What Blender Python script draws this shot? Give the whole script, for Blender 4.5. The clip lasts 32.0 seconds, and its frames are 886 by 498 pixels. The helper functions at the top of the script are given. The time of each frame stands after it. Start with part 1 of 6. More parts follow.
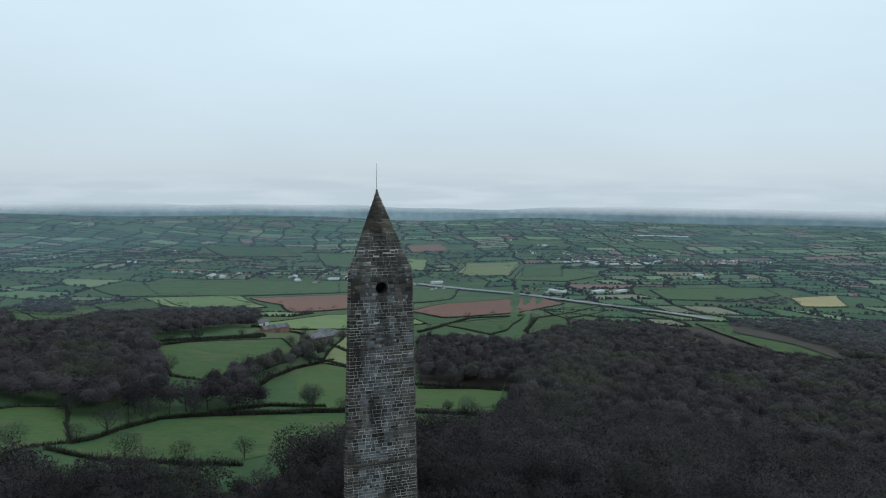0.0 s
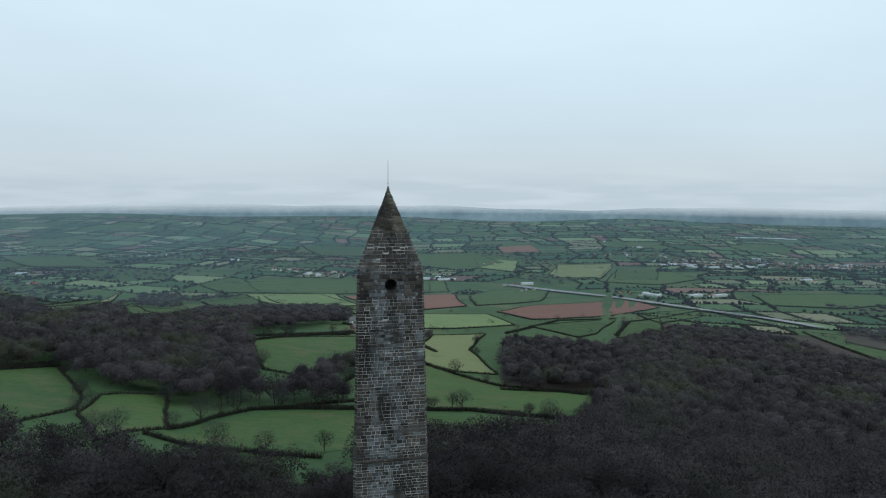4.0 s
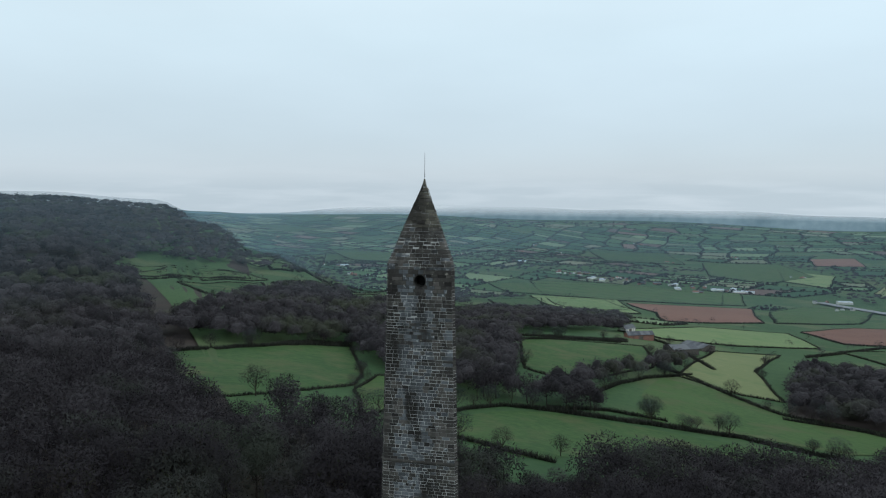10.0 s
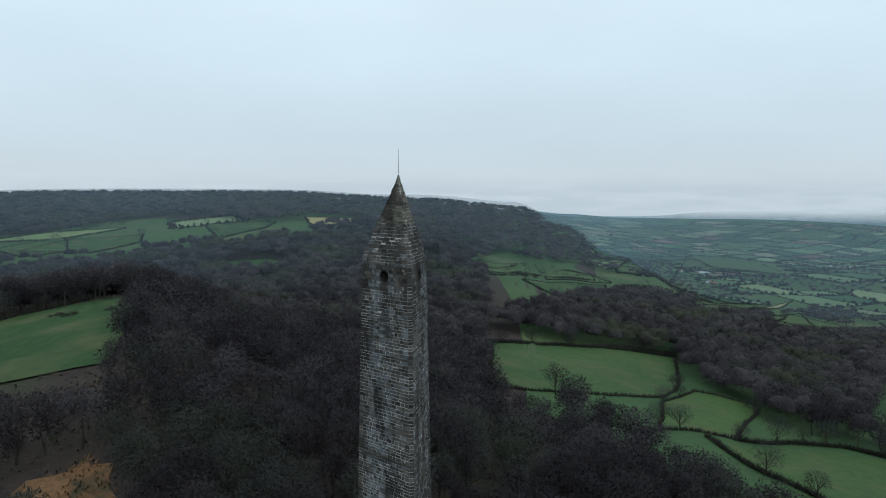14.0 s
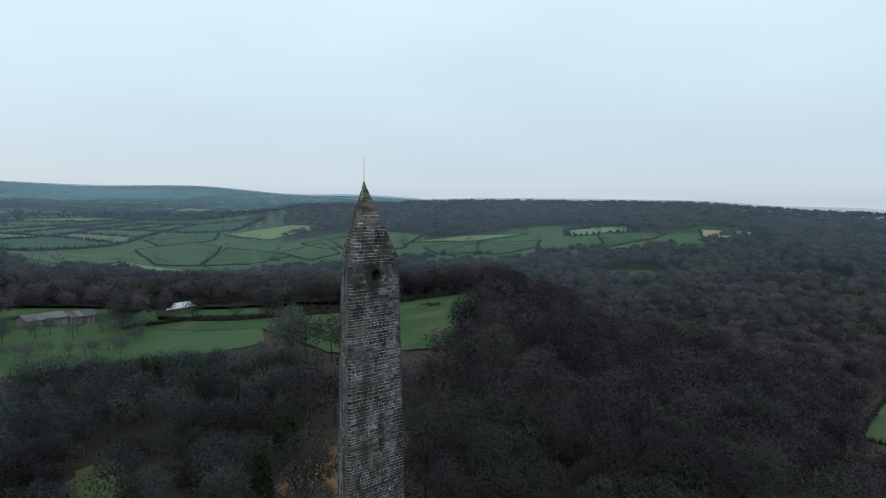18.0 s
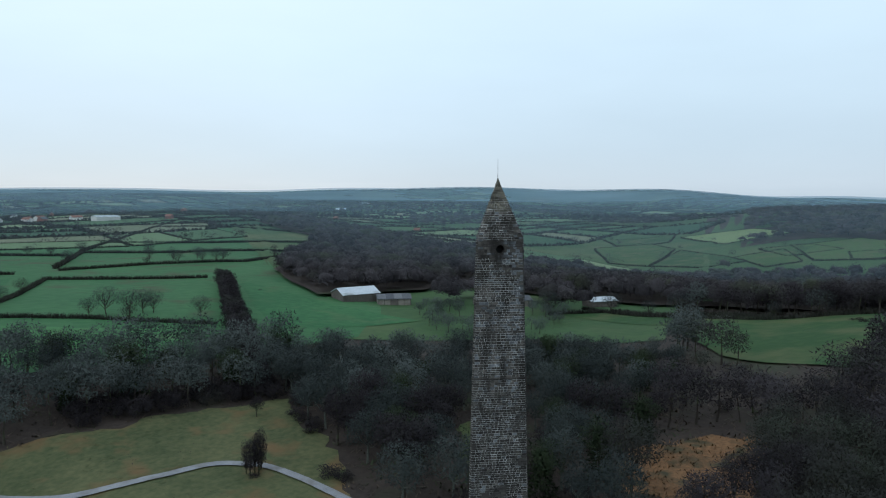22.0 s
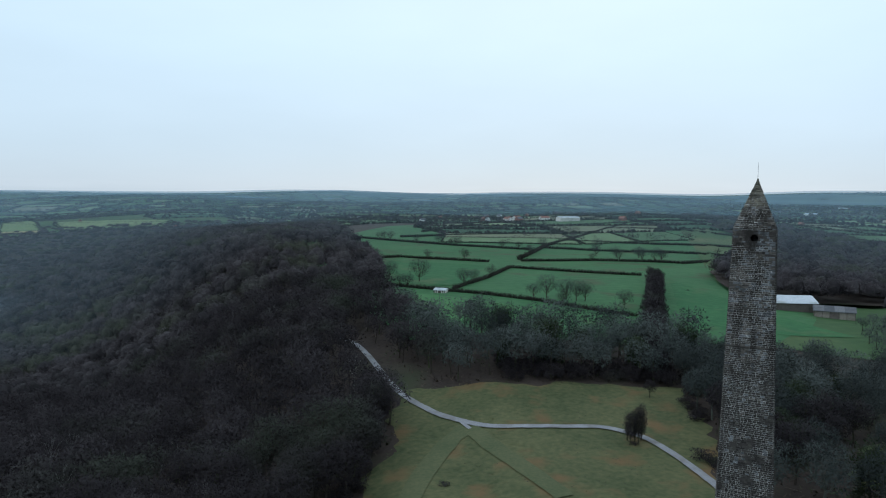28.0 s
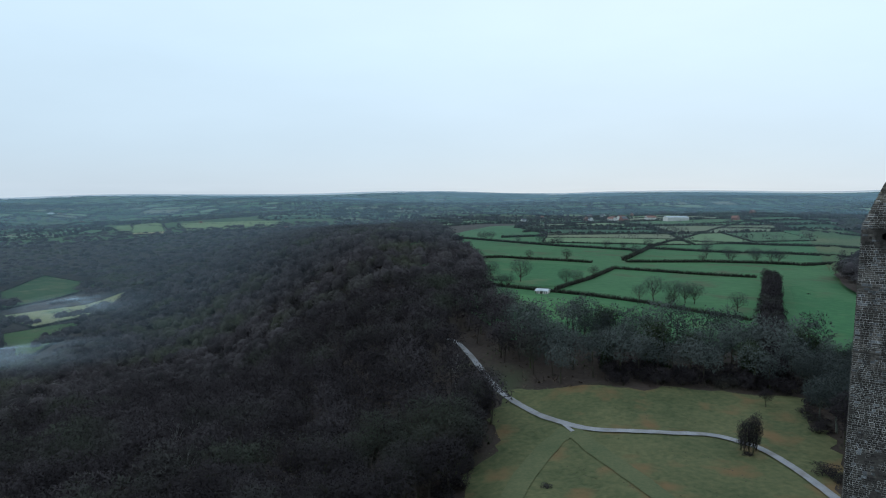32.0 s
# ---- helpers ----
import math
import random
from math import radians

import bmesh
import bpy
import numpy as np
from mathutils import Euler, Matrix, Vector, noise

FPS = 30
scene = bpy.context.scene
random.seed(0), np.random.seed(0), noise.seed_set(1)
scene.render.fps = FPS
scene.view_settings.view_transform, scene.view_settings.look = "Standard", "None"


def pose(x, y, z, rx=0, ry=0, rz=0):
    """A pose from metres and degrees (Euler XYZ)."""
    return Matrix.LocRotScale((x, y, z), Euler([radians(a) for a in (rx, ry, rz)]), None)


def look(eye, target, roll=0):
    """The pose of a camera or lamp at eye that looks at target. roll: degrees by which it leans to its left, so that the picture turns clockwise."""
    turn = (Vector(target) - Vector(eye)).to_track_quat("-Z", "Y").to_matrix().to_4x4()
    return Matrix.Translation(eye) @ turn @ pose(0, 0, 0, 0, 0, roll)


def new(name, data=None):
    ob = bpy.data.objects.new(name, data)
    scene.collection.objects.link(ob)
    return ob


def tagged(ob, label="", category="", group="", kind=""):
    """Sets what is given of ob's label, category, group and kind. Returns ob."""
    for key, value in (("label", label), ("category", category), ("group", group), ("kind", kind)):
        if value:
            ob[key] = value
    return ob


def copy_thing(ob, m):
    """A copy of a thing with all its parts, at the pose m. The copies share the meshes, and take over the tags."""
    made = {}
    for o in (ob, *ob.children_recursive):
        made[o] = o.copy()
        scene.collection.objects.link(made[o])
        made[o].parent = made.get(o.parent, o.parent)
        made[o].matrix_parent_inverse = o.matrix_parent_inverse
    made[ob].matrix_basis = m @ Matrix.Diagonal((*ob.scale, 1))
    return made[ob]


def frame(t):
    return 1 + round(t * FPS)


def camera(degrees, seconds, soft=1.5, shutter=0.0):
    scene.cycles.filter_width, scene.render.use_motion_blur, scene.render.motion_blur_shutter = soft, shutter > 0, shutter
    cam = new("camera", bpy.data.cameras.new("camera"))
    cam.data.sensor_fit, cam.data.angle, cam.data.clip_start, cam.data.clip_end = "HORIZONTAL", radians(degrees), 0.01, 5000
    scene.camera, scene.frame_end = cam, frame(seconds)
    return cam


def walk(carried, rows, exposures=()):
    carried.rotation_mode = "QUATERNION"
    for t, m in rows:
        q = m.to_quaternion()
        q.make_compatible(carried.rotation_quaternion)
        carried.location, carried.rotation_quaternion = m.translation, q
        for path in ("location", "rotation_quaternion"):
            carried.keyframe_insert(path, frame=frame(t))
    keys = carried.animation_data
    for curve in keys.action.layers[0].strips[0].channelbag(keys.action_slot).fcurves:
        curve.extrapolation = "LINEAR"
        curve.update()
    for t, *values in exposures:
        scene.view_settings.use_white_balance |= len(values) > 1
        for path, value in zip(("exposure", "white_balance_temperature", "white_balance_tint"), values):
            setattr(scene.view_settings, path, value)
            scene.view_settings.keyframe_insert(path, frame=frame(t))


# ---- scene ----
cam = camera(65.85, 32.0, soft=1.1)
PATH = [
    (0, pose(3.422, -35.596, 53.287, 84.637, -0.561, -0.023)),
    (0.5, pose(3.780, -35.538, 53.281, 84.641, -0.561, 2.771)),
    (1, pose(4.244, -35.425, 53.256, 84.637, -0.515, 3.202)),
    (1.5, pose(4.692, -35.327, 53.226, 84.626, -0.448, 3.214)),
    (2, pose(5.253, -35.254, 53.212, 84.629, -0.431, 4.469)),
    (2.5, pose(5.797, -35.185, 53.205, 84.634, -0.390, 4.565)),
    (3, pose(6.381, -35.089, 53.184, 84.669, -0.340, 5.532)),
    (3.5, pose(6.948, -34.984, 53.145, 84.666, -0.343, 6.583)),
    (5.5, pose(9.690, -34.584, 53.008, 84.662, -0.297, 11.874)),
    (6, pose(10.406, -34.264, 52.950, 84.711, -0.381, 13.882)),
    (6.5, pose(11.188, -33.892, 52.911, 84.721, -0.411, 16.364)),
    (7, pose(12.046, -33.429, 52.855, 84.755, -0.388, 17.396)),
    (7.5, pose(12.917, -32.920, 52.788, 84.741, -0.386, 17.670)),
    (8, pose(13.903, -32.295, 52.747, 84.748, -0.315, 20.193)),
    (8.5, pose(14.908, -31.612, 52.711, 84.777, -0.337, 22.687)),
    (9, pose(16.090, -30.793, 52.671, 84.793, -0.206, 23.507)),
    (9.5, pose(17.359, -29.942, 52.640, 84.831, -0.227, 26.679)),
    (10, pose(18.857, -28.906, 52.606, 84.867, -0.275, 31.593)),
    (10.5, pose(20.337, -27.760, 52.553, 84.880, -0.185, 34.079)),
    (11, pose(22.020, -26.320, 52.474, 84.907, -0.100, 37.707)),
    (11.5, pose(23.672, -24.740, 52.403, 84.923, -0.109, 43.147)),
    (12, pose(25.489, -22.843, 52.352, 84.941, -0.128, 48.219)),
    (12.5, pose(27.181, -20.916, 52.339, 84.865, 0.024, 49.751)),
    (13, pose(28.711, -18.910, 52.341, 84.796, 0.178, 52.234)),
    (13.5, pose(30.118, -16.833, 52.328, 84.911, 0.125, 58.450)),
    (15.5, pose(33.551, -6.783, 52.071, 85.402, -0.234, 64.999)),
    (16, pose(34.304, -3.997, 52.067, 85.532, -0.303, 72.729)),
    (16.5, pose(34.992, -1.313, 52.066, 85.584, -0.355, 76.971)),
    (17, pose(35.628, 1.558, 52.076, 85.655, -0.330, 80.173)),
    (17.5, pose(36.228, 4.338, 52.103, 85.762, -0.397, 86.114)),
    (18, pose(36.765, 7.310, 52.112, 85.813, -0.494, 94.673)),
    (18.5, pose(37.200, 10.180, 52.103, 85.806, -0.557, 100.561)),
    (19, pose(37.423, 13.147, 52.064, 85.869, -0.623, 106.760)),
    (19.5, pose(37.654, 15.949, 52.004, 85.890, -0.574, 112.982)),
    (20, pose(37.860, 18.855, 51.897, 85.836, -0.575, 119.877)),
    (20.5, pose(38.173, 21.632, 51.770, 85.806, -0.571, 124.525)),
    (21, pose(38.433, 24.552, 51.669, 85.799, -0.373, 125.984)),
    (21.5, pose(38.619, 27.367, 51.580, 85.826, -0.236, 128.692)),
    (22, pose(38.614, 30.223, 51.484, 85.853, -0.163, 132.604)),
    (22.5, pose(38.594, 32.882, 51.395, 85.900, -0.217, 137.110)),
    (23, pose(38.470, 35.479, 51.328, 85.983, -0.317, 143.071)),
    (23.5, pose(38.352, 37.909, 51.300, 86.068, -0.318, 148.392)),
    (24, pose(38.264, 40.362, 51.310, 86.110, -0.398, 154.009)),
    (24.5, pose(38.012, 42.607, 51.304, 86.132, -0.431, 159.366)),
    (25, pose(37.623, 44.604, 51.256, 86.097, -0.521, 164.423)),
    (25.5, pose(37.092, 46.479, 51.180, 86.045, -0.623, 167.070)),
    (27.5, pose(36.189, 51.712, 50.940, 85.976, -0.586, 169.181)),
    (28, pose(36.309, 52.045, 50.918, 85.956, -0.463, 169.702)),
    (28.5, pose(36.502, 52.235, 50.901, 85.981, -0.355, 170.123)),
    (29, pose(36.654, 52.366, 50.898, 85.985, -0.279, 170.573)),
    (29.5, pose(36.761, 52.461, 50.907, 85.981, -0.207, 170.969)),
    (30, pose(36.861, 52.547, 50.913, 86.062, -0.050, 172.979)),
    (30.5, pose(36.765, 52.521, 50.897, 86.086, -0.175, 178.277)),
    (31, pose(36.623, 52.495, 50.865, 85.993, -0.209, 177.766)),
    (31.5, pose(36.665, 52.408, 50.829, 85.999, -0.039, 177.757)),
    (32, pose(36.599, 52.377, 50.792, 85.966, -0.000, 178.121)),
]
walk(cam, PATH, exposures=[(0, 0.0, 5920, 7), (17, 0.0, 5900, 7), (23, 0.0, 5640, 7), (32, 0.0, 5620, 7)])

world = bpy.data.worlds.new("overcast_sky")
scene.world = world
world.use_nodes = True
wn, wl = world.node_tree.nodes, world.node_tree.links
wn.clear()
w_out, w_bg = wn.new("ShaderNodeOutputWorld"), wn.new("ShaderNodeBackground")
w_sky = wn.new("ShaderNodeTexSky")
w_sky.sky_type, w_sky.sun_disc = "NISHITA", False
w_sky.sun_elevation, w_sky.sun_rotation = radians(32), radians(200)
w_dim = wn.new("ShaderNodeVectorMath")
w_dim.operation = "SCALE"
w_dim.inputs["Scale"].default_value = 0.09
w_co, w_sep = wn.new("ShaderNodeTexCoord"), wn.new("ShaderNodeSeparateXYZ")
w_ramp = wn.new("ShaderNodeValToRGB")
for k, (pos, col) in enumerate([(0.0, (0.60, 0.66, 0.69)), (0.02, (0.655, 0.705, 0.73)), (0.07, (0.67, 0.74, 0.77)), (0.2, (0.78, 0.88, 0.90)), (0.40, (0.93, 1.02, 1.02)), (1.0, (1.0, 1.06, 1.06))]):
    e = w_ramp.color_ramp.elements[k] if k < 2 else w_ramp.color_ramp.elements.new(pos)
    e.position, e.color = pos, (*col, 1)
w_map, w_noise = wn.new("ShaderNodeMapping"), wn.new("ShaderNodeTexNoise")
w_map.inputs["Scale"].default_value = (1.0, 1.0, 3.5)
w_noise.inputs["Scale"].default_value, w_noise.inputs["Detail"].default_value = 2.2, 5
w_cloud = wn.new("ShaderNodeMapRange")
w_cloud.inputs["To Min"].default_value, w_cloud.inputs["To Max"].default_value = 0.90, 1.10
w_tone = wn.new("ShaderNodeVectorMath")
w_tone.operation = "SCALE"
w_mix = wn.new("ShaderNodeMix")
w_mix.data_type = "RGBA"
w_mix.inputs["Factor"].default_value = 0.88
wl.new(w_co.outputs["Generated"], w_sep.inputs[0])
wl.new(w_sep.outputs["Z"], w_ramp.inputs["Fac"])
wl.new(w_co.outputs["Generated"], w_map.inputs["Vector"])
wl.new(w_map.outputs["Vector"], w_noise.inputs["Vector"])
wl.new(w_noise.outputs["Fac"], w_cloud.inputs["Value"])
wl.new(w_ramp.outputs["Color"], w_tone.inputs[0])
wl.new(w_cloud.outputs["Result"], w_tone.inputs["Scale"])
wl.new(w_sky.outputs["Color"], w_dim.inputs[0])
wl.new(w_dim.outputs[0], w_mix.inputs["A"])
# thin streaks of low cloud along the horizon
w_flat, w_streak, w_thin, w_low, w_both, w_veil = wn.new("ShaderNodeMapping"), wn.new("ShaderNodeTexNoise"), wn.new("ShaderNodeMapRange"), wn.new("ShaderNodeMapRange"), wn.new("ShaderNodeMath"), wn.new("ShaderNodeMix")
w_flat.inputs["Scale"].default_value = (1.6, 1.6, 14.0)
w_streak.inputs["Scale"].default_value, w_streak.inputs["Detail"].default_value = 4.5, 6
for node, rows in ((w_thin, (("From Min", 0.45), ("From Max", 0.72), ("To Min", 0.0), ("To Max", 0.6))), (w_low, (("From Min", -0.01), ("From Max", 0.035), ("To Min", 1.0), ("To Max", 0.0)))):
    for key, val in rows:
        node.inputs[key].default_value = val
w_both.operation, w_veil.data_type = "MULTIPLY", "RGBA"
w_veil.inputs["B"].default_value = (0.78, 0.82, 0.84, 1)
wl.new(w_co.outputs["Generated"], w_flat.inputs["Vector"])
wl.new(w_flat.outputs["Vector"], w_streak.inputs["Vector"])
wl.new(w_streak.outputs["Fac"], w_thin.inputs["Value"])
wl.new(w_sep.outputs["Z"], w_low.inputs["Value"])
wl.new(w_thin.outputs["Result"], w_both.inputs[0])
wl.new(w_low.outputs["Result"], w_both.inputs[1])
wl.new(w_both.outputs[0], w_veil.inputs["Factor"])
wl.new(w_tone.outputs[0], w_veil.inputs["A"])
wl.new(w_veil.outputs["Result"], w_mix.inputs["B"])
wl.new(w_mix.outputs["Result"], w_bg.inputs["Color"])
w_bg.inputs["Strength"].default_value = 1.0
wl.new(w_bg.outputs[0], w_out.inputs[0])

sun = new("sun", bpy.data.lights.new("sun", "SUN"))
sun.data.energy, sun.data.angle, sun.data.color = 0.7, radians(25), (1.0, 0.97, 0.92)
sun.matrix_world = look((200, 10, 170), (0, 0, 0))


# ---- materials ----
def mat(name, a, b, scale=0.2, fine=3.0, rough=0.9, bump=0.3, spots=None, mix=0.5, island=0.0, objrand=0.0, tone=0.0, spec=0.2):
    """A surface that varies from colour a to colour b at a broad and a fine scale, with relief and optional blotches."""
    m = bpy.data.materials.new(name)
    m.use_nodes = True
    n, l = m.node_tree.nodes, m.node_tree.links
    bsdf = n["Principled BSDF"]
    bsdf.inputs["Roughness"].default_value = rough
    bsdf.inputs["Specular IOR Level"].default_value = spec
    geo = n.new("ShaderNodeNewGeometry")
    n1, n2 = n.new("ShaderNodeTexNoise"), n.new("ShaderNodeTexNoise")
    n1.inputs["Scale"].default_value, n1.inputs["Detail"].default_value = scale, 4
    n2.inputs["Scale"].default_value, n2.inputs["Detail"].default_value = fine, 3
    l.new(geo.outputs["Position"], n1.inputs["Vector"])
    l.new(geo.outputs["Position"], n2.inputs["Vector"])
    add = n.new("ShaderNodeMath")
    add.operation = "MULTIPLY_ADD"
    add.inputs[1].default_value = mix
    l.new(n2.outputs["Fac"], add.inputs[0])
    half = n.new("ShaderNodeMath")
    half.operation = "MULTIPLY"
    half.inputs[1].default_value = 1 - mix
    l.new(n1.outputs["Fac"], half.inputs[0])
    l.new(half.outputs[0], add.inputs[2])
    value = add.outputs[0]
    own = n.new("ShaderNodeAttribute")
    own.attribute_name = "tone"
    for amount, node, socket in ((island, geo, "Random Per Island"), (objrand, n.new("ShaderNodeObjectInfo"), "Random"), (tone, own, "Fac")):
        if amount:
            more = n.new("ShaderNodeMath")
            more.operation = "MULTIPLY_ADD"
            more.inputs[1].default_value = amount
            less = n.new("ShaderNodeMath")
            less.operation = "SUBTRACT"
            less.inputs[1].default_value = amount / 2
            l.new(value, less.inputs[0])
            l.new(node.outputs[socket], more.inputs[0])
            l.new(less.outputs[0], more.inputs[2])
            value = more.outputs[0]
    rng = n.new("ShaderNodeMapRange")
    rng.inputs["From Min"].default_value, rng.inputs["From Max"].default_value = 0.32, 0.68
    l.new(value, rng.inputs["Value"])
    col = n.new("ShaderNodeMix")
    col.data_type = "RGBA"
    col.inputs["A"].default_value, col.inputs["B"].default_value = (*a, 1), (*b, 1)
    l.new(rng.outputs["Result"], col.inputs["Factor"])
    final = col.outputs["Result"]
    if spots:
        tint, s_scale, lo, hi = spots
        n3 = n.new("ShaderNodeTexNoise")
        n3.inputs["Scale"].default_value, n3.inputs["Detail"].default_value = s_scale, 6
        l.new(geo.outputs["Position"], n3.inputs["Vector"])
        r3 = n.new("ShaderNodeMapRange")
        r3.inputs["From Min"].default_value, r3.inputs["From Max"].default_value = lo, hi
        l.new(n3.outputs["Fac"], r3.inputs["Value"])
        c3 = n.new("ShaderNodeMix")
        c3.data_type = "RGBA"
        c3.inputs["B"].default_value = (*tint, 1)
        l.new(final, c3.inputs["A"])
        l.new(r3.outputs["Result"], c3.inputs["Factor"])
        final = c3.outputs["Result"]
    l.new(final, bsdf.inputs["Base Color"])
    if bump:
        bp = n.new("ShaderNodeBump")
        bp.inputs["Strength"].default_value = bump
        bp.inputs["Distance"].default_value = 0.15 / fine
        l.new(n2.outputs["Fac"], bp.inputs["Height"])
        l.new(bp.outputs["Normal"], bsdf.inputs["Normal"])
    return m


M = {
    "floor": mat("woodland_floor", (0.022, 0.017, 0.015), (0.048, 0.037, 0.030), 0.05, 0.9, spots=((0.032, 0.042, 0.02), 0.03, 0.55, 0.72)),
    "green": mat("winter_pasture", (0.019, 0.052, 0.014), (0.048, 0.088, 0.024), 0.020, 0.33, spots=((0.066, 0.080, 0.032), 0.06, 0.48, 0.72), mix=0.6, objrand=0.35),
    "pasture": mat("vale_pasture", (0.022, 0.056, 0.020), (0.052, 0.094, 0.032), 0.006, 0.25, bump=0.15, spots=((0.078, 0.094, 0.040), 0.010, 0.50, 0.70), mix=0.4),
    "lush": mat("lush_pasture", (0.020, 0.084, 0.028), (0.050, 0.135, 0.046), 0.016, 0.3, spots=((0.065, 0.10, 0.042), 0.05, 0.52, 0.74), mix=0.55, objrand=0.35),
    "undergrowth": mat("bramble_and_litter", (0.026, 0.020, 0.017), (0.070, 0.052, 0.040), 0.06, 0.9, bump=0, spots=((0.040, 0.056, 0.026), 0.05, 0.52, 0.66), island=0.4),
    "plateau": mat("plateau_pasture", (0.023, 0.082, 0.030), (0.046, 0.118, 0.044), 0.016, 0.22, spots=((0.05, 0.06, 0.03), 0.05, 0.54, 0.76)),
    "rough": mat("rough_grass", (0.040, 0.065, 0.022), (0.085, 0.100, 0.040), 0.04, 0.45, spots=((0.10, 0.082, 0.04), 0.09, 0.5, 0.7)),
    "pale": mat("grazed_pasture", (0.095, 0.15, 0.058), (0.145, 0.19, 0.082), 0.012, 0.2, spots=((0.08, 0.15, 0.05), 0.03, 0.55, 0.75), objrand=0.5),
    "olive": mat("thin_sward", (0.13, 0.155, 0.065), (0.20, 0.20, 0.10), 0.012, 0.2, spots=((0.09, 0.13, 0.05), 0.03, 0.55, 0.75), objrand=0.4),
    "plough": mat("red_ploughland", (0.13, 0.066, 0.048), (0.18, 0.092, 0.066), 0.015, 0.3, objrand=0.3),
    "stubble": mat("straw_stubble", (0.25, 0.22, 0.10), (0.34, 0.29, 0.14), 0.02, 0.3, objrand=0.3),
    "meadow": mat("hilltop_meadow", (0.036, 0.050, 0.020), (0.098, 0.100, 0.046), 0.07, 0.8, spots=((0.115, 0.078, 0.036), 0.09, 0.54, 0.68), mix=0.5, bump=0.8),
    "bracken": mat("dead_bracken", (0.085, 0.048, 0.024), (0.20, 0.11, 0.052), 0.12, 1.4, spots=((0.05, 0.045, 0.025), 0.2, 0.52, 0.66), mix=0.6, bump=0.8),
    "wet": mat("trodden_turf", (0.050, 0.066, 0.030), (0.088, 0.094, 0.046), 0.15, 1.5),
    "path": mat("gravel_track", (0.15, 0.155, 0.17), (0.26, 0.265, 0.28), 0.3, 4.0, spots=((0.14, 0.135, 0.13), 0.25, 0.5, 0.7)),
    "asphalt": mat("motorway_asphalt", (0.16, 0.165, 0.17), (0.25, 0.255, 0.26), 0.02, 0.5),
    "bark": mat("wet_bark", (0.022, 0.018, 0.016), (0.055, 0.046, 0.038), 0.3, 4.0, spots=((0.06, 0.075, 0.035), 0.4, 0.5, 0.7)),
    "mossbark": mat("lichened_bark", (0.045, 0.05, 0.042), (0.11, 0.118, 0.10), 0.4, 4.0),
    "birch": mat("birch_bark", (0.10, 0.10, 0.10), (0.24, 0.23, 0.225), 0.6, 5.0),
    # shade inside the crowns is put into this colour, darker than the sprays
    "mass": mat("branching_with_shade", (0.017, 0.0155, 0.017), (0.040, 0.036, 0.039), 0.022, 0.9, bump=0.6, mix=0.4, spots=((0.034, 0.038, 0.025), 0.020, 0.52, 0.66), tone=0.50),
    "twig": mat("bare_twigs", (0.024, 0.0205, 0.0235), (0.060, 0.053, 0.058), 0.06, 0.8, bump=0, objrand=0.45, tone=0.45, spots=((0.046, 0.053, 0.040), 0.03, 0.54, 0.68)),
    "mosstwig": mat("lichened_twigs", (0.033, 0.041, 0.040), (0.084, 0.098, 0.092), 0.06, 0.8, bump=0, objrand=0.45, tone=0.45),
    "ivy": mat("ivy_leaves", (0.012, 0.020, 0.010), (0.034, 0.048, 0.022), 0.2, 2.0, bump=0, island=0.4),
    "needles": mat("conifer_needles", (0.012, 0.026, 0.016), (0.03, 0.05, 0.028), 0.2, 2.0, bump=0, island=0.4),
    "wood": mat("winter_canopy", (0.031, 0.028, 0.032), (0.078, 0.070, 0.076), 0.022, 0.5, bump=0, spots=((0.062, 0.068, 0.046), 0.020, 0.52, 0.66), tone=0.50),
    "hedge": mat("hedge_twigs", (0.020, 0.022, 0.018), (0.052, 0.054, 0.042), 0.03, 0.5, bump=0, island=0.4),
    "slate": mat("slate_roof", (0.07, 0.075, 0.085), (0.14, 0.145, 0.155), 0.1, 1.5, objrand=0.6),
    "tile": mat("clay_tile_roof", (0.15, 0.075, 0.055), (0.23, 0.115, 0.085), 0.1, 1.5, objrand=0.6),
    "sheet": mat("fibre_cement_sheet", (0.34, 0.38, 0.42), (0.52, 0.56, 0.60), 0.08, 1.2, spots=((0.25, 0.27, 0.27), 0.15, 0.52, 0.66)),
    "render": mat("white_render", (0.55, 0.54, 0.51), (0.75, 0.74, 0.70), 0.2, 2.0, objrand=0.5),
    "brick": mat("red_brick", (0.17, 0.085, 0.07), (0.26, 0.14, 0.11), 0.2, 2.0, objrand=0.5),
    "stone": mat("rubble_stone", (0.16, 0.145, 0.125), (0.28, 0.26, 0.225), 0.2, 2.0, objrand=0.5),
    "boards": mat("weathered_boards", (0.07, 0.062, 0.055), (0.13, 0.118, 0.105), 0.3, 3.0),
    "glass": mat("window_glass", (0.02, 0.024, 0.03), (0.03, 0.036, 0.045), 1.0, 3.0, rough=0.08, bump=0, spec=0.6),
    "metal": mat("dull_iron", (0.05, 0.05, 0.052), (0.10, 0.10, 0.105), 2.0, 10.0, rough=0.5),
    "far_hill": mat("haze_painted_hills", (0.15, 0.215, 0.25), (0.27, 0.345, 0.385), 0.0035, 0.02, bump=0),
    # the glint of the far strip is put into this pale colour
    "panel": mat("pale_sheen_colour", (0.42, 0.48, 0.55), (0.55, 0.61, 0.68), 0.02, 0.3, rough=0.35),
}


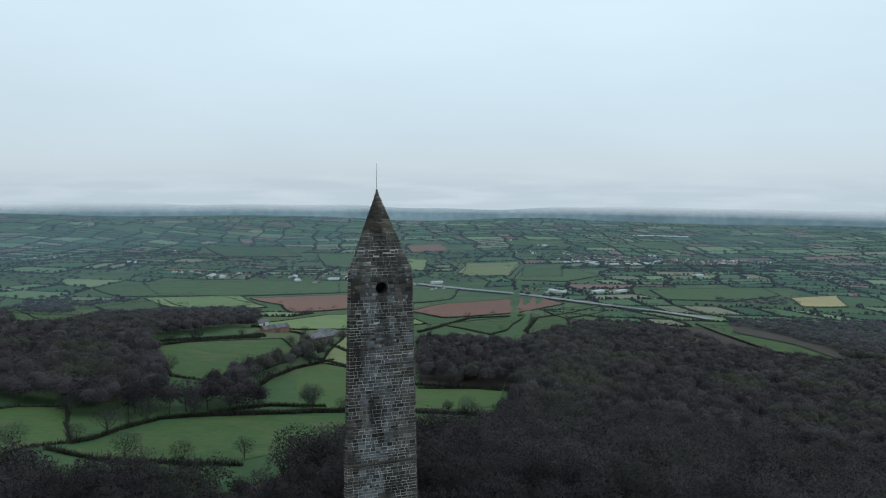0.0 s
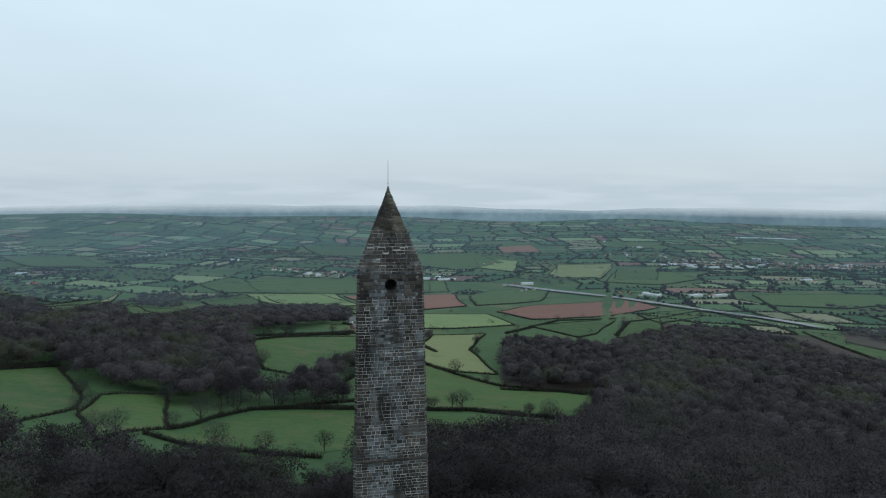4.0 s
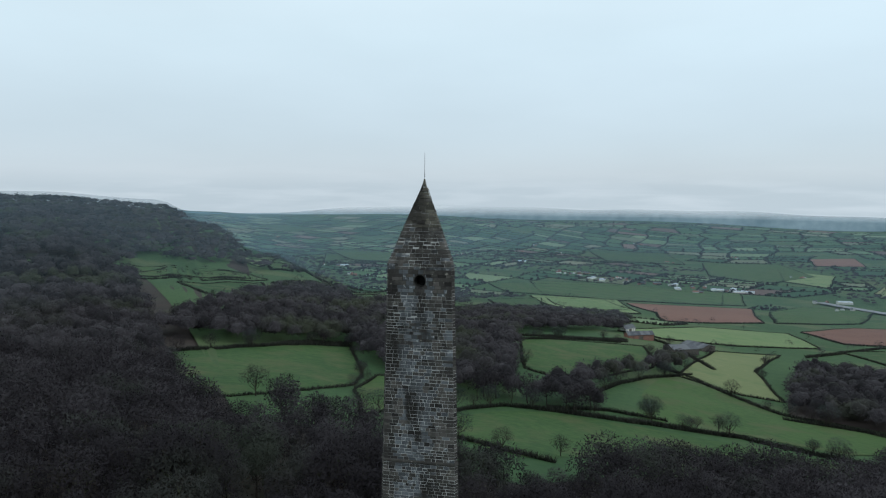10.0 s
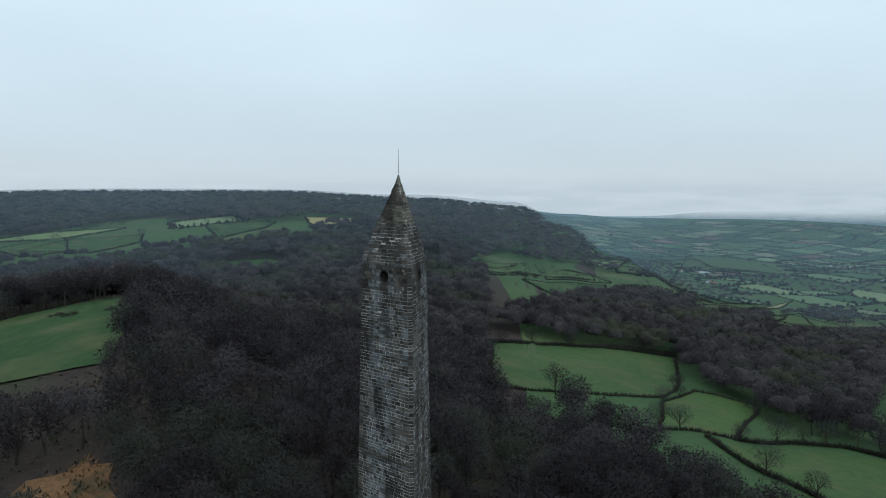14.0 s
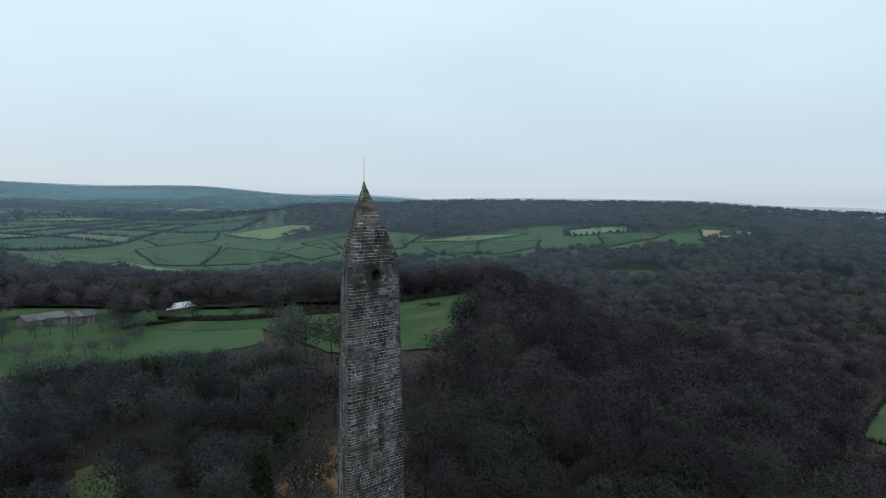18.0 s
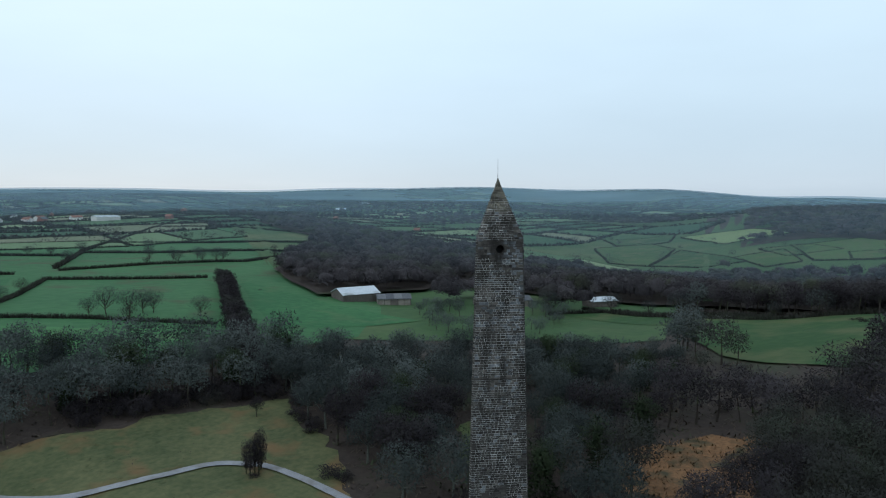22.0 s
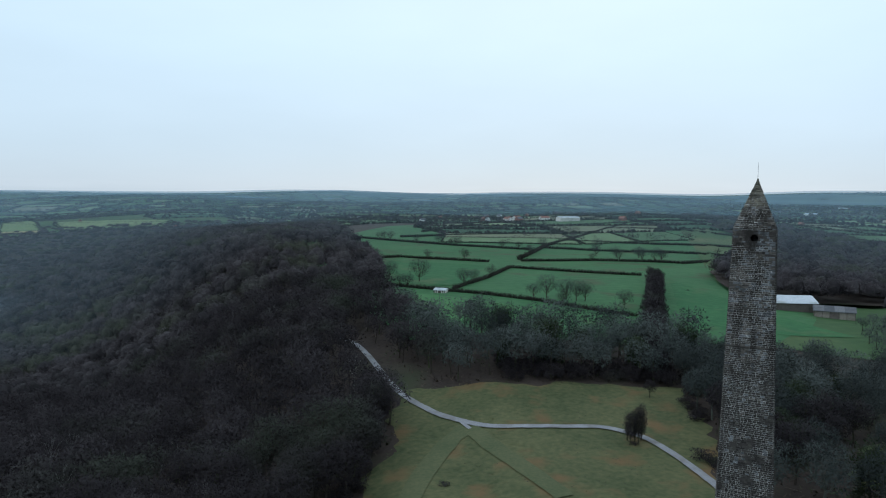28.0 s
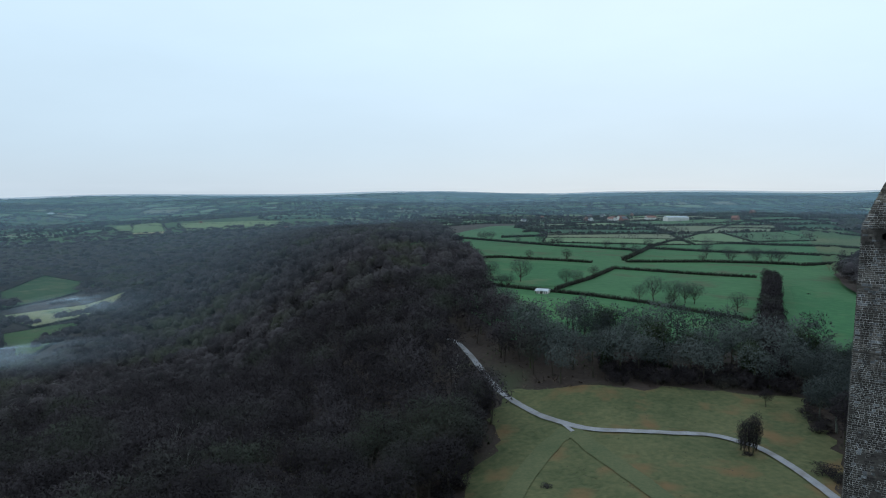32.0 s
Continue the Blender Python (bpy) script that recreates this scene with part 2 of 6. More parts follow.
# far copies of the swards, with a blue-grey tint of distance haze mixed in
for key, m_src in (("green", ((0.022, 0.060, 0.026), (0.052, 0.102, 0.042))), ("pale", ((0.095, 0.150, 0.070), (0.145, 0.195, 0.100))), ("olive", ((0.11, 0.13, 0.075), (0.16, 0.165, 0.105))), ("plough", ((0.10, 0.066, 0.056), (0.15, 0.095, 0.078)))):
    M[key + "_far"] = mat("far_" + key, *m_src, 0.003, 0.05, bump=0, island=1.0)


# fine sprays of twigs let part of the light through
for key in ("twig", "mosstwig", "wood", "ivy"):
    sn, sl = M[key].node_tree.nodes, M[key].node_tree.links
    s_thin, s_mix = sn.new("ShaderNodeBsdfTranslucent"), sn.new("ShaderNodeMixShader")
    s_mix.inputs["Fac"].default_value = 0.40
    sl.new(sn["Principled BSDF"].inputs["Base Color"].links[0].from_socket, s_thin.inputs["Color"])
    sl.new(sn["Principled BSDF"].outputs[0], s_mix.inputs[1])
    sl.new(s_thin.outputs[0], s_mix.inputs[2])
    sl.new(s_mix.outputs[0], sn["Material Output"].inputs["Surface"])


# haze is painted into the far hills: blue-grey colour, crest fading to clear
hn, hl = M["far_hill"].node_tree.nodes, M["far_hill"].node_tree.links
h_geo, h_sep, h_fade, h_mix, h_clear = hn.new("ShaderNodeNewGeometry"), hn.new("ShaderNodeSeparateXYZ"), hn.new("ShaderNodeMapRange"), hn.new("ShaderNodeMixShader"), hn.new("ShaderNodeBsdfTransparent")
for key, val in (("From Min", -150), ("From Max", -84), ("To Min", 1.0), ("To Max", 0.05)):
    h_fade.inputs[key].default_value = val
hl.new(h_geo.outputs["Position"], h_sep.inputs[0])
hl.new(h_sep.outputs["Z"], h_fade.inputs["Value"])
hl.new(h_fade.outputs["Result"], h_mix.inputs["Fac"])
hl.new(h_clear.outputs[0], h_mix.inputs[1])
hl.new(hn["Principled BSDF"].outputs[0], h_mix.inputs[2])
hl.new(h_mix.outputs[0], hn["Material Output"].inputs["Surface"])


# ---- mesh helpers ----
def mesh_of(name, verts, faces, material):
    me = bpy.data.meshes.new(name)
    me.from_pydata([tuple(v) for v in verts], [], [tuple(f) for f in faces])
    me.materials.append(material)
    return me


def give_tone(me, tones):
    """One value for each point, by which the trees of a mass differ."""
    me.attributes.new("tone", "FLOAT", "POINT").data.foreach_set("value", np.asarray(tones, np.float32))


def tri_mesh(name, verts, material, normals=None, tones=None):
    """A mesh of loose triangles from an array (n, 3, 3); normals: one for each triangle, to shade a spray as part of its rounded mass; tones: one for each triangle."""
    v = np.array(verts, np.float32).reshape(-1, 3, 3)
    if normals is not None:
        away = (np.cross(v[:, 1] - v[:, 0], v[:, 2] - v[:, 0]) * normals).sum(1) < 0
        v[away] = v[away][:, ::-1]
    v = v.reshape(-1, 3)
    n = len(v) // 3
    me = bpy.data.meshes.new(name)
    me.vertices.add(len(v))
    me.vertices.foreach_set("co", v.ravel())
    me.loops.add(len(v))
    me.loops.foreach_set("vertex_index", np.arange(len(v), dtype=np.int32))
    me.polygons.add(n)
    me.polygons.foreach_set("loop_start", np.arange(0, len(v), 3, dtype=np.int32))
    me.polygons.foreach_set("loop_total", np.full(n, 3, np.int32))
    me.materials.append(material)
    me.update(calc_edges=True)
    if normals is not None:
        me.normals_split_custom_set_from_vertices(np.repeat(np.asarray(normals, np.float32), 3, 0))
    if tones is not None:
        give_tone(me, np.repeat(tones, 3))
    return me


def part(name, bm_or_mesh, material, parent, label=""):
    if isinstance(bm_or_mesh, bmesh.types.BMesh):
        me = bpy.data.meshes.new(name)
        bm_or_mesh.to_mesh(me)
        bm_or_mesh.free()
        me.materials.append(material)
    else:
        me = bm_or_mesh
    ob = new(name, me)
    ob.parent = parent
    if label:
        tagged(ob, label)
    return ob


def inside(px, py, poly):
    """Which of the plan positions lie inside the polygon."""
    px, py = np.asarray(px, float), np.asarray(py, float)
    res = np.zeros(px.shape, bool)
    n = len(poly)
    for i in range(n):
        (x0, y0), (x1, y1) = poly[i], poly[(i + 1) % n]
        if y0 == y1:
            continue
        cut = ((y0 > py) != (y1 > py)) & (px < (x1 - x0) * (py - y0) / (y1 - y0) + x0)
        res ^= cut
    return res


def soften(poly, step, rng, wob):
    """The polygon with its edges cut into short, slightly uneven lengths."""
    out = []
    n = len(poly)
    for i in range(n):
        a, b = np.array(poly[i], float), np.array(poly[(i + 1) % n], float)
        k = max(2, int(np.hypot(*(b - a)) / step))
        side = np.array([-(b - a)[1], (b - a)[0]]) / max(np.hypot(*(b - a)), 1e-6)
        ph = rng.uniform(0, 6.3)
        for j in range(k):
            s = j / k
            w = wob * math.sin(math.pi * s) * math.sin(s * 5 + ph)
            out.append(a + (b - a) * s + side * w)
    return out


def drape(name, poly, material, lift, step):
    """A sheet over the ground inside a plan polygon."""
    poly = [Vector((float(p[0]), float(p[1]))) for p in poly]
    xs, ys = [p.x for p in poly], [p.y for p in poly]
    gx, gy = np.meshgrid(np.arange(min(xs), max(xs), step), np.arange(min(ys), max(ys), step))
    gx, gy = gx.ravel(), gy.ravel()
    keep = inside(gx, gy, [(p.x, p.y) for p in poly])
    pts = poly + [Vector((a, b)) for a, b in zip(gx[keep], gy[keep])]
    n = len(poly)
    vs, _, fs, *_ = delaunay_2d_cdt(pts, [(i, (i + 1) % n) for i in range(n)], [], 1, 0.05)
    x, y = np.array([v.x for v in vs]), np.array([v.y for v in vs])
    z = land(x, y) + lift
    me = mesh_of(name, np.stack([x, y, z], 1), fs, material)
    me.shade_smooth()
    return me


def blades(base, tip, width, rng, face=None):
    """Thin triangles from base to tip; face: the way that each of them turns its flat side."""
    d = tip - base
    side = np.cross(d, rng.normal(size=d.shape) if face is None else face)
    side /= np.maximum(np.linalg.norm(side, axis=1), 1e-6)[:, None]
    side *= np.asarray(width).reshape(-1, 1) / 2
    return np.stack([base - side, base + side, tip], 1)


def domes(name, x, y, z, h, rad, material, rng, rings, tones=None):
    """Uneven rounded masses of fine branching, one for each tree; rings: (points, angle above the middle)."""
    n = len(x)
    tall = np.maximum(h * 0.40, rad * 0.5)
    unit, tris = [(0, 0, 1)], []
    start = [0]
    for m, el in rings:
        start.append(len(unit))
        for i in range(m):
            t = 2 * math.pi * (i + 0.5 * (len(start) % 2)) / m
            unit.append((math.cos(t) * math.cos(radians(el)), math.sin(t) * math.cos(radians(el)), math.sin(radians(el))))
    m0 = rings[0][0]
    tris += [(0, 1 + i, 1 + (i + 1) % m0) for i in range(m0)]
    for (ma, _), (mb, _), sa, sb in zip(rings, rings[1:], start[1:], start[2:]):
        i = j = 0
        while i < ma or j < mb:
            if j * ma <= i * mb and j < mb or i >= ma:
                tris.append((sa + i % ma, sb + j % mb, sb + (j + 1) % mb))
                j += 1
            else:
                tris.append((sa + i % ma, sb + j % mb, sa + (i + 1) % ma))
                i += 1
    unit, tris = np.array(unit), np.array(tris)
    k = len(unit)
    jig = rng.uniform(0.70, 1.12, (n, k, 1))
    size = np.stack([rad * 0.70, rad * 0.70, tall * 0.76], 1)[:, None, :]
    turn = rng.uniform(0, 2 * math.pi, n)
    c, s = np.cos(turn)[:, None], np.sin(turn)[:, None]
    u = np.stack([unit[:, 0] * c - unit[:, 1] * s, unit[:, 0] * s + unit[:, 1] * c, np.broadcast_to(unit[:, 2], (n, k))], 2)
    v = np.stack([x, y, z + h - tall], 1)[:, None, :] + u * size * jig
    f = (tris[None] + (np.arange(n) * k)[:, None, None]).reshape(-1, 3)
    me = bpy.data.meshes.new(name)
    me.vertices.add(n * k)
    me.vertices.foreach_set("co", v.astype(np.float32).ravel())
    me.loops.add(f.size)
    me.loops.foreach_set("vertex_index", f.astype(np.int32).ravel())
    me.polygons.add(len(f))
    me.polygons.foreach_set("loop_start", np.arange(0, f.size, 3, dtype=np.int32))
    me.polygons.foreach_set("loop_total", np.full(len(f), 3, np.int32))
    me.materials.append(material)
    me.update(calc_edges=True)
    me.shade_smooth()
    if tones is not None:
        give_tone(me, np.repeat(tones, k))
    return me


def crowns(x, y, z, h, rad, k, rng, width=0.05, tones=None):
    """Fine twigs over the rounded tops of many trees, k on each: triangles, their directions and their tones."""
    n = len(x)
    tall = np.maximum(h * 0.40, rad * 0.5)
    c = np.stack([x, y, z + h - tall], 1)
    u = rng.uniform(-0.35, 1, (n, k))
    th = rng.uniform(0, 2 * math.pi, (n, k))
    q = np.sqrt(np.maximum(1 - u * u, 0))
    d = np.stack([q * np.cos(th), q * np.sin(th), u], 2)
    lump = 1 + 0.13 * np.sin(3 * th + rng.uniform(0, 6, (n, 1))) * q + 0.08 * np.sin(5 * th + 4 * u + rng.uniform(0, 6, (n, 1)))
    scale = np.stack([rad, rad, tall], 1)[:, None, :]
    base = c[:, None, :] + d * scale * (lump * rng.uniform(0.66, 0.98, (n, k)))[..., None]
    out = d * np.array([1, 1, 0.8]) + np.array([0, 0, 0.35]) + rng.normal(0, 0.30, d.shape)
    out /= np.linalg.norm(out, axis=2)[..., None]
    way = rng.normal(size=d.shape)
    way -= out * (way * out).sum(2)[..., None] * 0.75
    way /= np.linalg.norm(way, axis=2)[..., None]
    tip = base + way * (rad[:, None] * rng.uniform(0.18, 0.42, (n, k)))[..., None]
    w = rad[:, None] * rng.uniform(0.6, 1.3, (n, k)) * width
    out = out.reshape(-1, 3)
    tris = blades(base.reshape(-1, 3), tip.reshape(-1, 3), w.ravel(), rng, out)
    return tris, out, np.repeat(tones if tones is not None else rng.uniform(size=n), k)


# heights of the land along rays from the monument: azimuth (degrees, anticlockwise from east), heights at RADII
RADII = np.array([0, 80, 160, 250, 350, 550, 850, 1300, 1800, 2600, 3600, 4850.0])
PROFILES = {}


def profile(azimuth, *heights):
    PROFILES[azimuth] = (0.0, *heights)


profile(0, -4, -12, -25, -40, -65, -90, -120, -150, -150, -100, 0)
profile(30, -6, -25, -45, -60, -90, -130, -175, -210, -225, -215, -180)
profile(60, -8, -28, -48, -64, -92, -133, -185, -225, -240, -226, -186)
profile(90, -8, -28, -47, -62, -88, -131, -185, -228, -242, -228, -188)
profile(120, -6, -23, -36, -46, -66, -112, -172, -218, -236, -214, -152)
profile(128, -5, -19, -30, -39, -54, -88, -160, -200, -230, -204, -142)
profile(137, -4, -15, -24, -31, -42, -62, -78, -165, -222, -200, -140)
profile(141, -4, -14, -22, -29, -36, -48, -25, -135, -212, -190, -120)
profile(145, -3, -12, -20, -27, -30, -32, 12, -110, -200, -170, -85)
profile(153, 0, -8, -16, -20, -10, 2, 26, -30, -150, -150, -85)
profile(165, 0, -2, -8, -18, -10, 15, 38, 5, -80, -60, 0)
profile(180, 2, 12, 13, -8, -24, 4, 38, 10, -40, -20, 30)
profile(195, 1, 6, 6, -6, -28, -6, 30, 20, 0, 40, 60)
profile(207, 0, 2, 2, -4, -22, -22, 0, 5, 8, 40, 118)
profile(225, 0, 2, 3, 1, -4, -2, -6, 0, 20, 55, 120)
profile(245, 0, 4, 7, 8, 8, 13, 26, 8, 25, 55, 100)
profile(265, 0, 7, 10, 10, 11, 15, 10, 0, 20, 50, 92)
profile(280, -2, 3, 8, 14, 16, 5, -15, 0, 20, 48, 85)
profile(300, -6, -16, -30, -45, -60, -62, -42, -30, -8, 30, 55)
profile(330, -5, -15, -30, -45, -65, -80, -85, -85, -70, -30, 30)
AZ = np.array(sorted(PROFILES))
HEIGHTS = np.array([PROFILES[a] for a in AZ])


def land(x, y):
    """Height of the ground at plan positions x, y (arrays)."""
    x, y = np.asarray(x, float), np.asarray(y, float)
    r, a = np.hypot(x, y), np.degrees(np.arctan2(y, x)) % 360
    edges = np.append(AZ, 360)
    i = np.clip(np.searchsorted(edges, a, side="right") - 1, 0, len(AZ) - 1)
    s = (a - edges[i]) / (edges[i + 1] - edges[i])
    s = s * s * (3 - 2 * s)
    q = np.log1p(r / 60.0)
    knots = np.log1p(RADII / 60.0)
    k = np.clip(np.searchsorted(knots, q, side="right") - 1, 0, len(knots) - 2)
    w = (q - knots[k]) / (knots[k + 1] - knots[k])

    def along(row):
        p0, p1 = HEIGHTS[row, np.maximum(k - 1, 0)], HEIGHTS[row, k]
        p2, p3 = HEIGHTS[row, k + 1], HEIGHTS[row, np.minimum(k + 2, len(knots) - 1)]
        m1, m2 = (p2 - p0) / 2, (p3 - p1) / 2
        return (2 * w**3 - 3 * w**2 + 1) * p1 + (w**3 - 2 * w**2 + w) * m1 + (3 * w**2 - 2 * w**3) * p2 + (w**3 - w**2) * m2

    z = along(i) * (1 - s) + along((i + 1) % len(AZ)) * s
    roll = np.clip((r - 900) / 1500, 0, 1) * 9
    return z + roll * (np.sin(x / 310 + 1.3 * np.sin(y / 420)) + np.sin(y / 270 + 1.1 * np.sin(x / 380)))


# ---- the ground ----
from mathutils.geometry import delaunay_2d_cdt

rings = np.concatenate([np.linspace(0, 60, 16)[:-1], np.geomspace(60, 4850, 130)])
turns = np.radians(np.arange(0, 360, 1.0))
gx, gy = np.outer(rings, np.cos(turns)), np.outer(rings, np.sin(turns))
gz = land(gx, gy)
nr, na = gx.shape
quads = [(i * na + j, (i + 1) * na + j, (i + 1) * na + (j + 1) % na, i * na + (j + 1) % na) for i in range(nr - 1) for j in range(na)]
ground_mesh = mesh_of("ground", np.stack([gx.ravel(), gy.ravel(), gz.ravel()], 1), quads, M["floor"])
ground_mesh.shade_smooth()
ground = tagged(new("ground", ground_mesh), "leaf-littered hill and vale ground under bare woods", "ground", kind="structure")

# open pasture of the vale and the plateau beyond the woods
inner = np.interp(np.degrees(turns), [0, 52, 56, 81, 84, 92, 104, 112, 122, 142, 147, 197, 201, 214, 218, 238, 242, 276, 280, 310, 360], [1100, 1100, 1080, 1080, 225, 190, 140, 118, 124, 175, 690, 690, 190, 190, 185, 185, 1150, 1150, 1500, 1500, 1100])
share = np.linspace(0, 1, 90) ** 1.3
pr = inner[None] * (4845 / inner[None]) ** share[:, None]
gx, gy = pr * np.cos(turns), pr * np.sin(turns)
gz = land(gx, gy) + 0.25 + pr * 0.0004
pf = [(i * na + j, (i + 1) * na + j, (i + 1) * na + (j + 1) % na, i * na + (j + 1) % na) for i in range(len(share) - 1) for j in range(na)]
pasture_mesh = mesh_of("pasture", np.stack([gx.ravel(), gy.ravel(), gz.ravel()], 1), pf, M["pasture"])
pasture_mesh.shade_smooth()
tagged(new("pasture", pasture_mesh), "open green pasture of the vale and plateau", "pasture", kind="structure")

FIELDS = []
HEDGE_LABEL = "dark leafless hedge round a pasture"
FIELD_LABELS = {"green": "bright green winter pasture inside hedges", "lush": "bright green smooth plateau pasture inside hedges", "rough": "tussocky rough grass between bare trees", "pale": "pale closely grazed pasture inside hedges",
                "olive": "yellowish thin pasture inside hedges", "plough": "red-brown ploughed field inside hedges", "stubble": "straw-yellow stubble field inside hedges",
                "plateau": "dark green open pasture on the plateau", "meadow": "yellow-green tussocky meadow on the hilltop", "bracken": "rust-brown dead bracken below the monument"}


def hedge_tufts(poly, every, height, per, rng):
    pts = []
    n = len(poly)
    for i in range(n):
        a, b = np.array(poly[i], float), np.array(poly[(i + 1) % n], float)
        k = max(1, int(np.hypot(*(b - a)) / every))
        pts.append(a + (b - a) * ((np.arange(k) + 0.5) / k)[:, None])
    p = np.concatenate(pts)
    p = np.repeat(p, per, 0) + rng.normal(0, every * (0.28 if per < 6 else 0.22), (len(p) * per, 2))
    z = land(p[:, 0], p[:, 1])
    h = height * rng.uniform(0.55, 1.25, len(p))
    base = np.stack([p[:, 0], p[:, 1], z - 0.3], 1)
    tip = base + np.stack([rng.normal(0, 0.35, len(p)) * h, rng.normal(0, 0.35, len(p)) * h, h + 0.3], 1)
    return blades(base, tip, every * (1.3 if per < 6 else 0.75) * rng.uniform(0.6, 1.2, len(p)), rng)


HEDGE_TREES = []


def field(kind, *poly, hedge=1.0):
    """A field of that sward with a hedge round it."""
    rng = np.random.default_rng(len(FIELDS) + 11)
    r = float(np.mean([math.hypot(*p) for p in poly]))
    wild = kind in ("meadow", "bracken", "rough")
    step = 2.5 if wild else min(max(6, r * 0.03), 60)
    edge = soften(poly, step, rng, 2.0 if wild else min(r * 0.002, 3))
    if wild:
        edge = [q + rng.normal(0, 0.55, 2) for q in edge]
    ob = new("field", drape("field", edge, M[kind], 0.15 if kind in ("meadow", "bracken", "rough") else 0.05 + r * 0.0008 if kind == "plateau" else 0.12 + r * 0.0016, 3.0 if kind == "meadow" else step))
    tagged(ob, FIELD_LABELS[kind], "field", "fields", "structure")
    if kind != "plateau":
        FIELDS.append((kind, poly, r))
    if hedge and kind not in ("meadow", "bracken", "rough"):
        every = min(max(0.7, r * 0.0028), 6)
        tris = hedge_tufts(edge, every, (1.25 + 0.0014 * r) * hedge, 12, rng)
        tagged(new("hedge", tri_mesh("hedge", tris, M["hedge"])), HEDGE_LABEL, "hedge", "hedges")
        n = len(edge)
        for i in range(n):
            a, b = edge[i], edge[(i + 1) % n]
            if rng.uniform() < np.hypot(*(b - a)) / (45 + r * 0.08):
                HEDGE_TREES.append((*(a + (b - a) * rng.uniform()), rng.uniform(6, 11)))


def hedgerow(*pts):
    """A hedge with trees along plan points."""
    rng = np.random.default_rng(int(abs(pts[0][0]) * 7 + abs(pts[-1][1])))
    r = float(np.mean([math.hypot(*p) for p in pts]))
    every = min(max(0.7, r * 0.0028), 6)
    tris = np.concatenate([hedge_tufts([a, b], every, 1.7 + 0.0016 * r, 12, rng) for a, b in zip(pts, pts[1:])])
    tagged(new("hedge", tri_mesh("hedge", tris, M["hedge"])), "dark leafless field hedge on a bank", "hedge", "hedges")
    for a, b in zip(pts, pts[1:]):
        d = math.hypot(b[0] - a[0], b[1] - a[1])
        for _ in range(rng.poisson(d / (26 + r * 0.03))):
            s = rng.uniform()
            HEDGE_TREES.append((a[0] + (b[0] - a[0]) * s, a[1] + (b[1] - a[1]) * s, rng.uniform(7, 12)))


field("plateau", (-76, -150), (-45, -157), (8, -166), (30, -270), (60, -420), (30, -620), (-60, -900), (-330, -1150), (-640, -1080), (-480, -690), (-330, -450), (-265, -335), (-190, -225), (-150, -178), (-114, -150), (-92, -150), hedge=0)
field("green", (-250, 167), (-238, 208), (-227, 271), (-169, 208), (-156, 187), (-152, 154), (-163, 111))
field("green", (-149, 178), (-163, 211), (-147, 232), (-113, 173), (-119, 145))
field("pale", (-208, 727), (-175, 1004), (-68, 1094), (-17, 869), (-88, 740), (-147, 665))
field("plough", (-447, 1556), (-193, 1695), (-124, 1301), (-236, 1043), (-315, 1304))
field("plough", (-55, 1163), (13, 1394), (239, 1594), (266, 1411), (134, 1145), (8, 995))
field("olive", (-90, 620), (-43, 694), (-43, 506), (-14, 388), (-36, 385), (-75, 405))
field("green", (3, 856), (144, 1095), (82, 774), (57, 704))
field("green", (147, 1030), (221, 1144), (166, 825), (100, 721))
field("pale", (-686, 1536), (-487, 1616), (-317, 1203), (-418, 1085))
field("green", (-819, 1831), (-622, 1937), (-261, 1983), (-214, 1752), (-510, 1594), (-692, 1622))
field("green", (-149, 1651), (-96, 1815), (50, 1818), (24, 1542), (-107, 1334))
field("green", (-605, 379), (-645, 499), (-639, 579), (-588, 556), (-511, 316))
field("green", (-495, 359), (-557, 518), (-435, 412), (-415, 338))
field("olive", (-544, 520), (-1003, 1530), (-868, 1276), (-746, 893))
field("green", (-472, 561), (-807, 1253), (-554, 907), (-343, 434))
field("pale", (-776, 678), (-847, 859), (-841, 879), (-726, 672))
field("green", (-725, 691), (-2166, 2285), (-708, 720), (-693, 663))
field("green", (-735, 760), (-1969, 2239), (-1653, 1998), (-1631, 1823))
field("green", (-2016, 2311), (-1679, 2316), (-1317, 1944), (-1611, 1979))
field("green", (-1087, 3101), (-739, 3156), (-565, 2719), (-832, 2582))
field("green", (-515, 2812), (-257, 2924), (-107, 2566), (-229, 2264), (-411, 2367))
field("pale", (-236, 2709), (-53, 2633), (-58, 2259), (-185, 2362))
field("olive", (94, 2516), (300, 2568), (213, 2136), (68, 2110))
field("green", (299, 2407), (428, 2383), (377, 2075), (250, 2083))
field("green", (416, 1060), (475, 1049), (494, 908), (451, 703), (405, 645), (361, 686))
field("stubble", (861, 1625), (1020, 1707), (943, 1527), (816, 1486))
field("green", (550, 1741), (872, 1797), (854, 1667), (685, 1538), (527, 1538))
field("green", (267, 2260), (472, 2329), (499, 2105), (365, 1954), (222, 2008))
field("olive", (80, 2387), (293, 2490), (215, 2119), (56, 2201))
field("plough", (-162, 3153), (-3, 3214), (35, 2967), (-126, 2933))
field("green", (195, 1213), (336, 1393), (309, 1231), (201, 1043))
field("green", (-896, 1712), (-740, 1816), (-584, 1912), (-294, 1929), (-263, 1719), (-482, 1618), (-760, 1564))
field("pale", (-627, 1500), (-512, 1583), (-371, 1338), (-400, 1084))
field("green", (-687, 1314), (-634, 1486), (-478, 1135), (-541, 1083))
field("green", (-295, 432), (-518, 1001), (-768, 1160))
field("green", (-207, -128), (-239, -118), (-227, -87), (-229, -63), (-233, -47), (-229, -17), (-233, 2), (-213, 5), (-177, -1), (-149, -8), (-160, -43), (-203, -80), hedge=0)
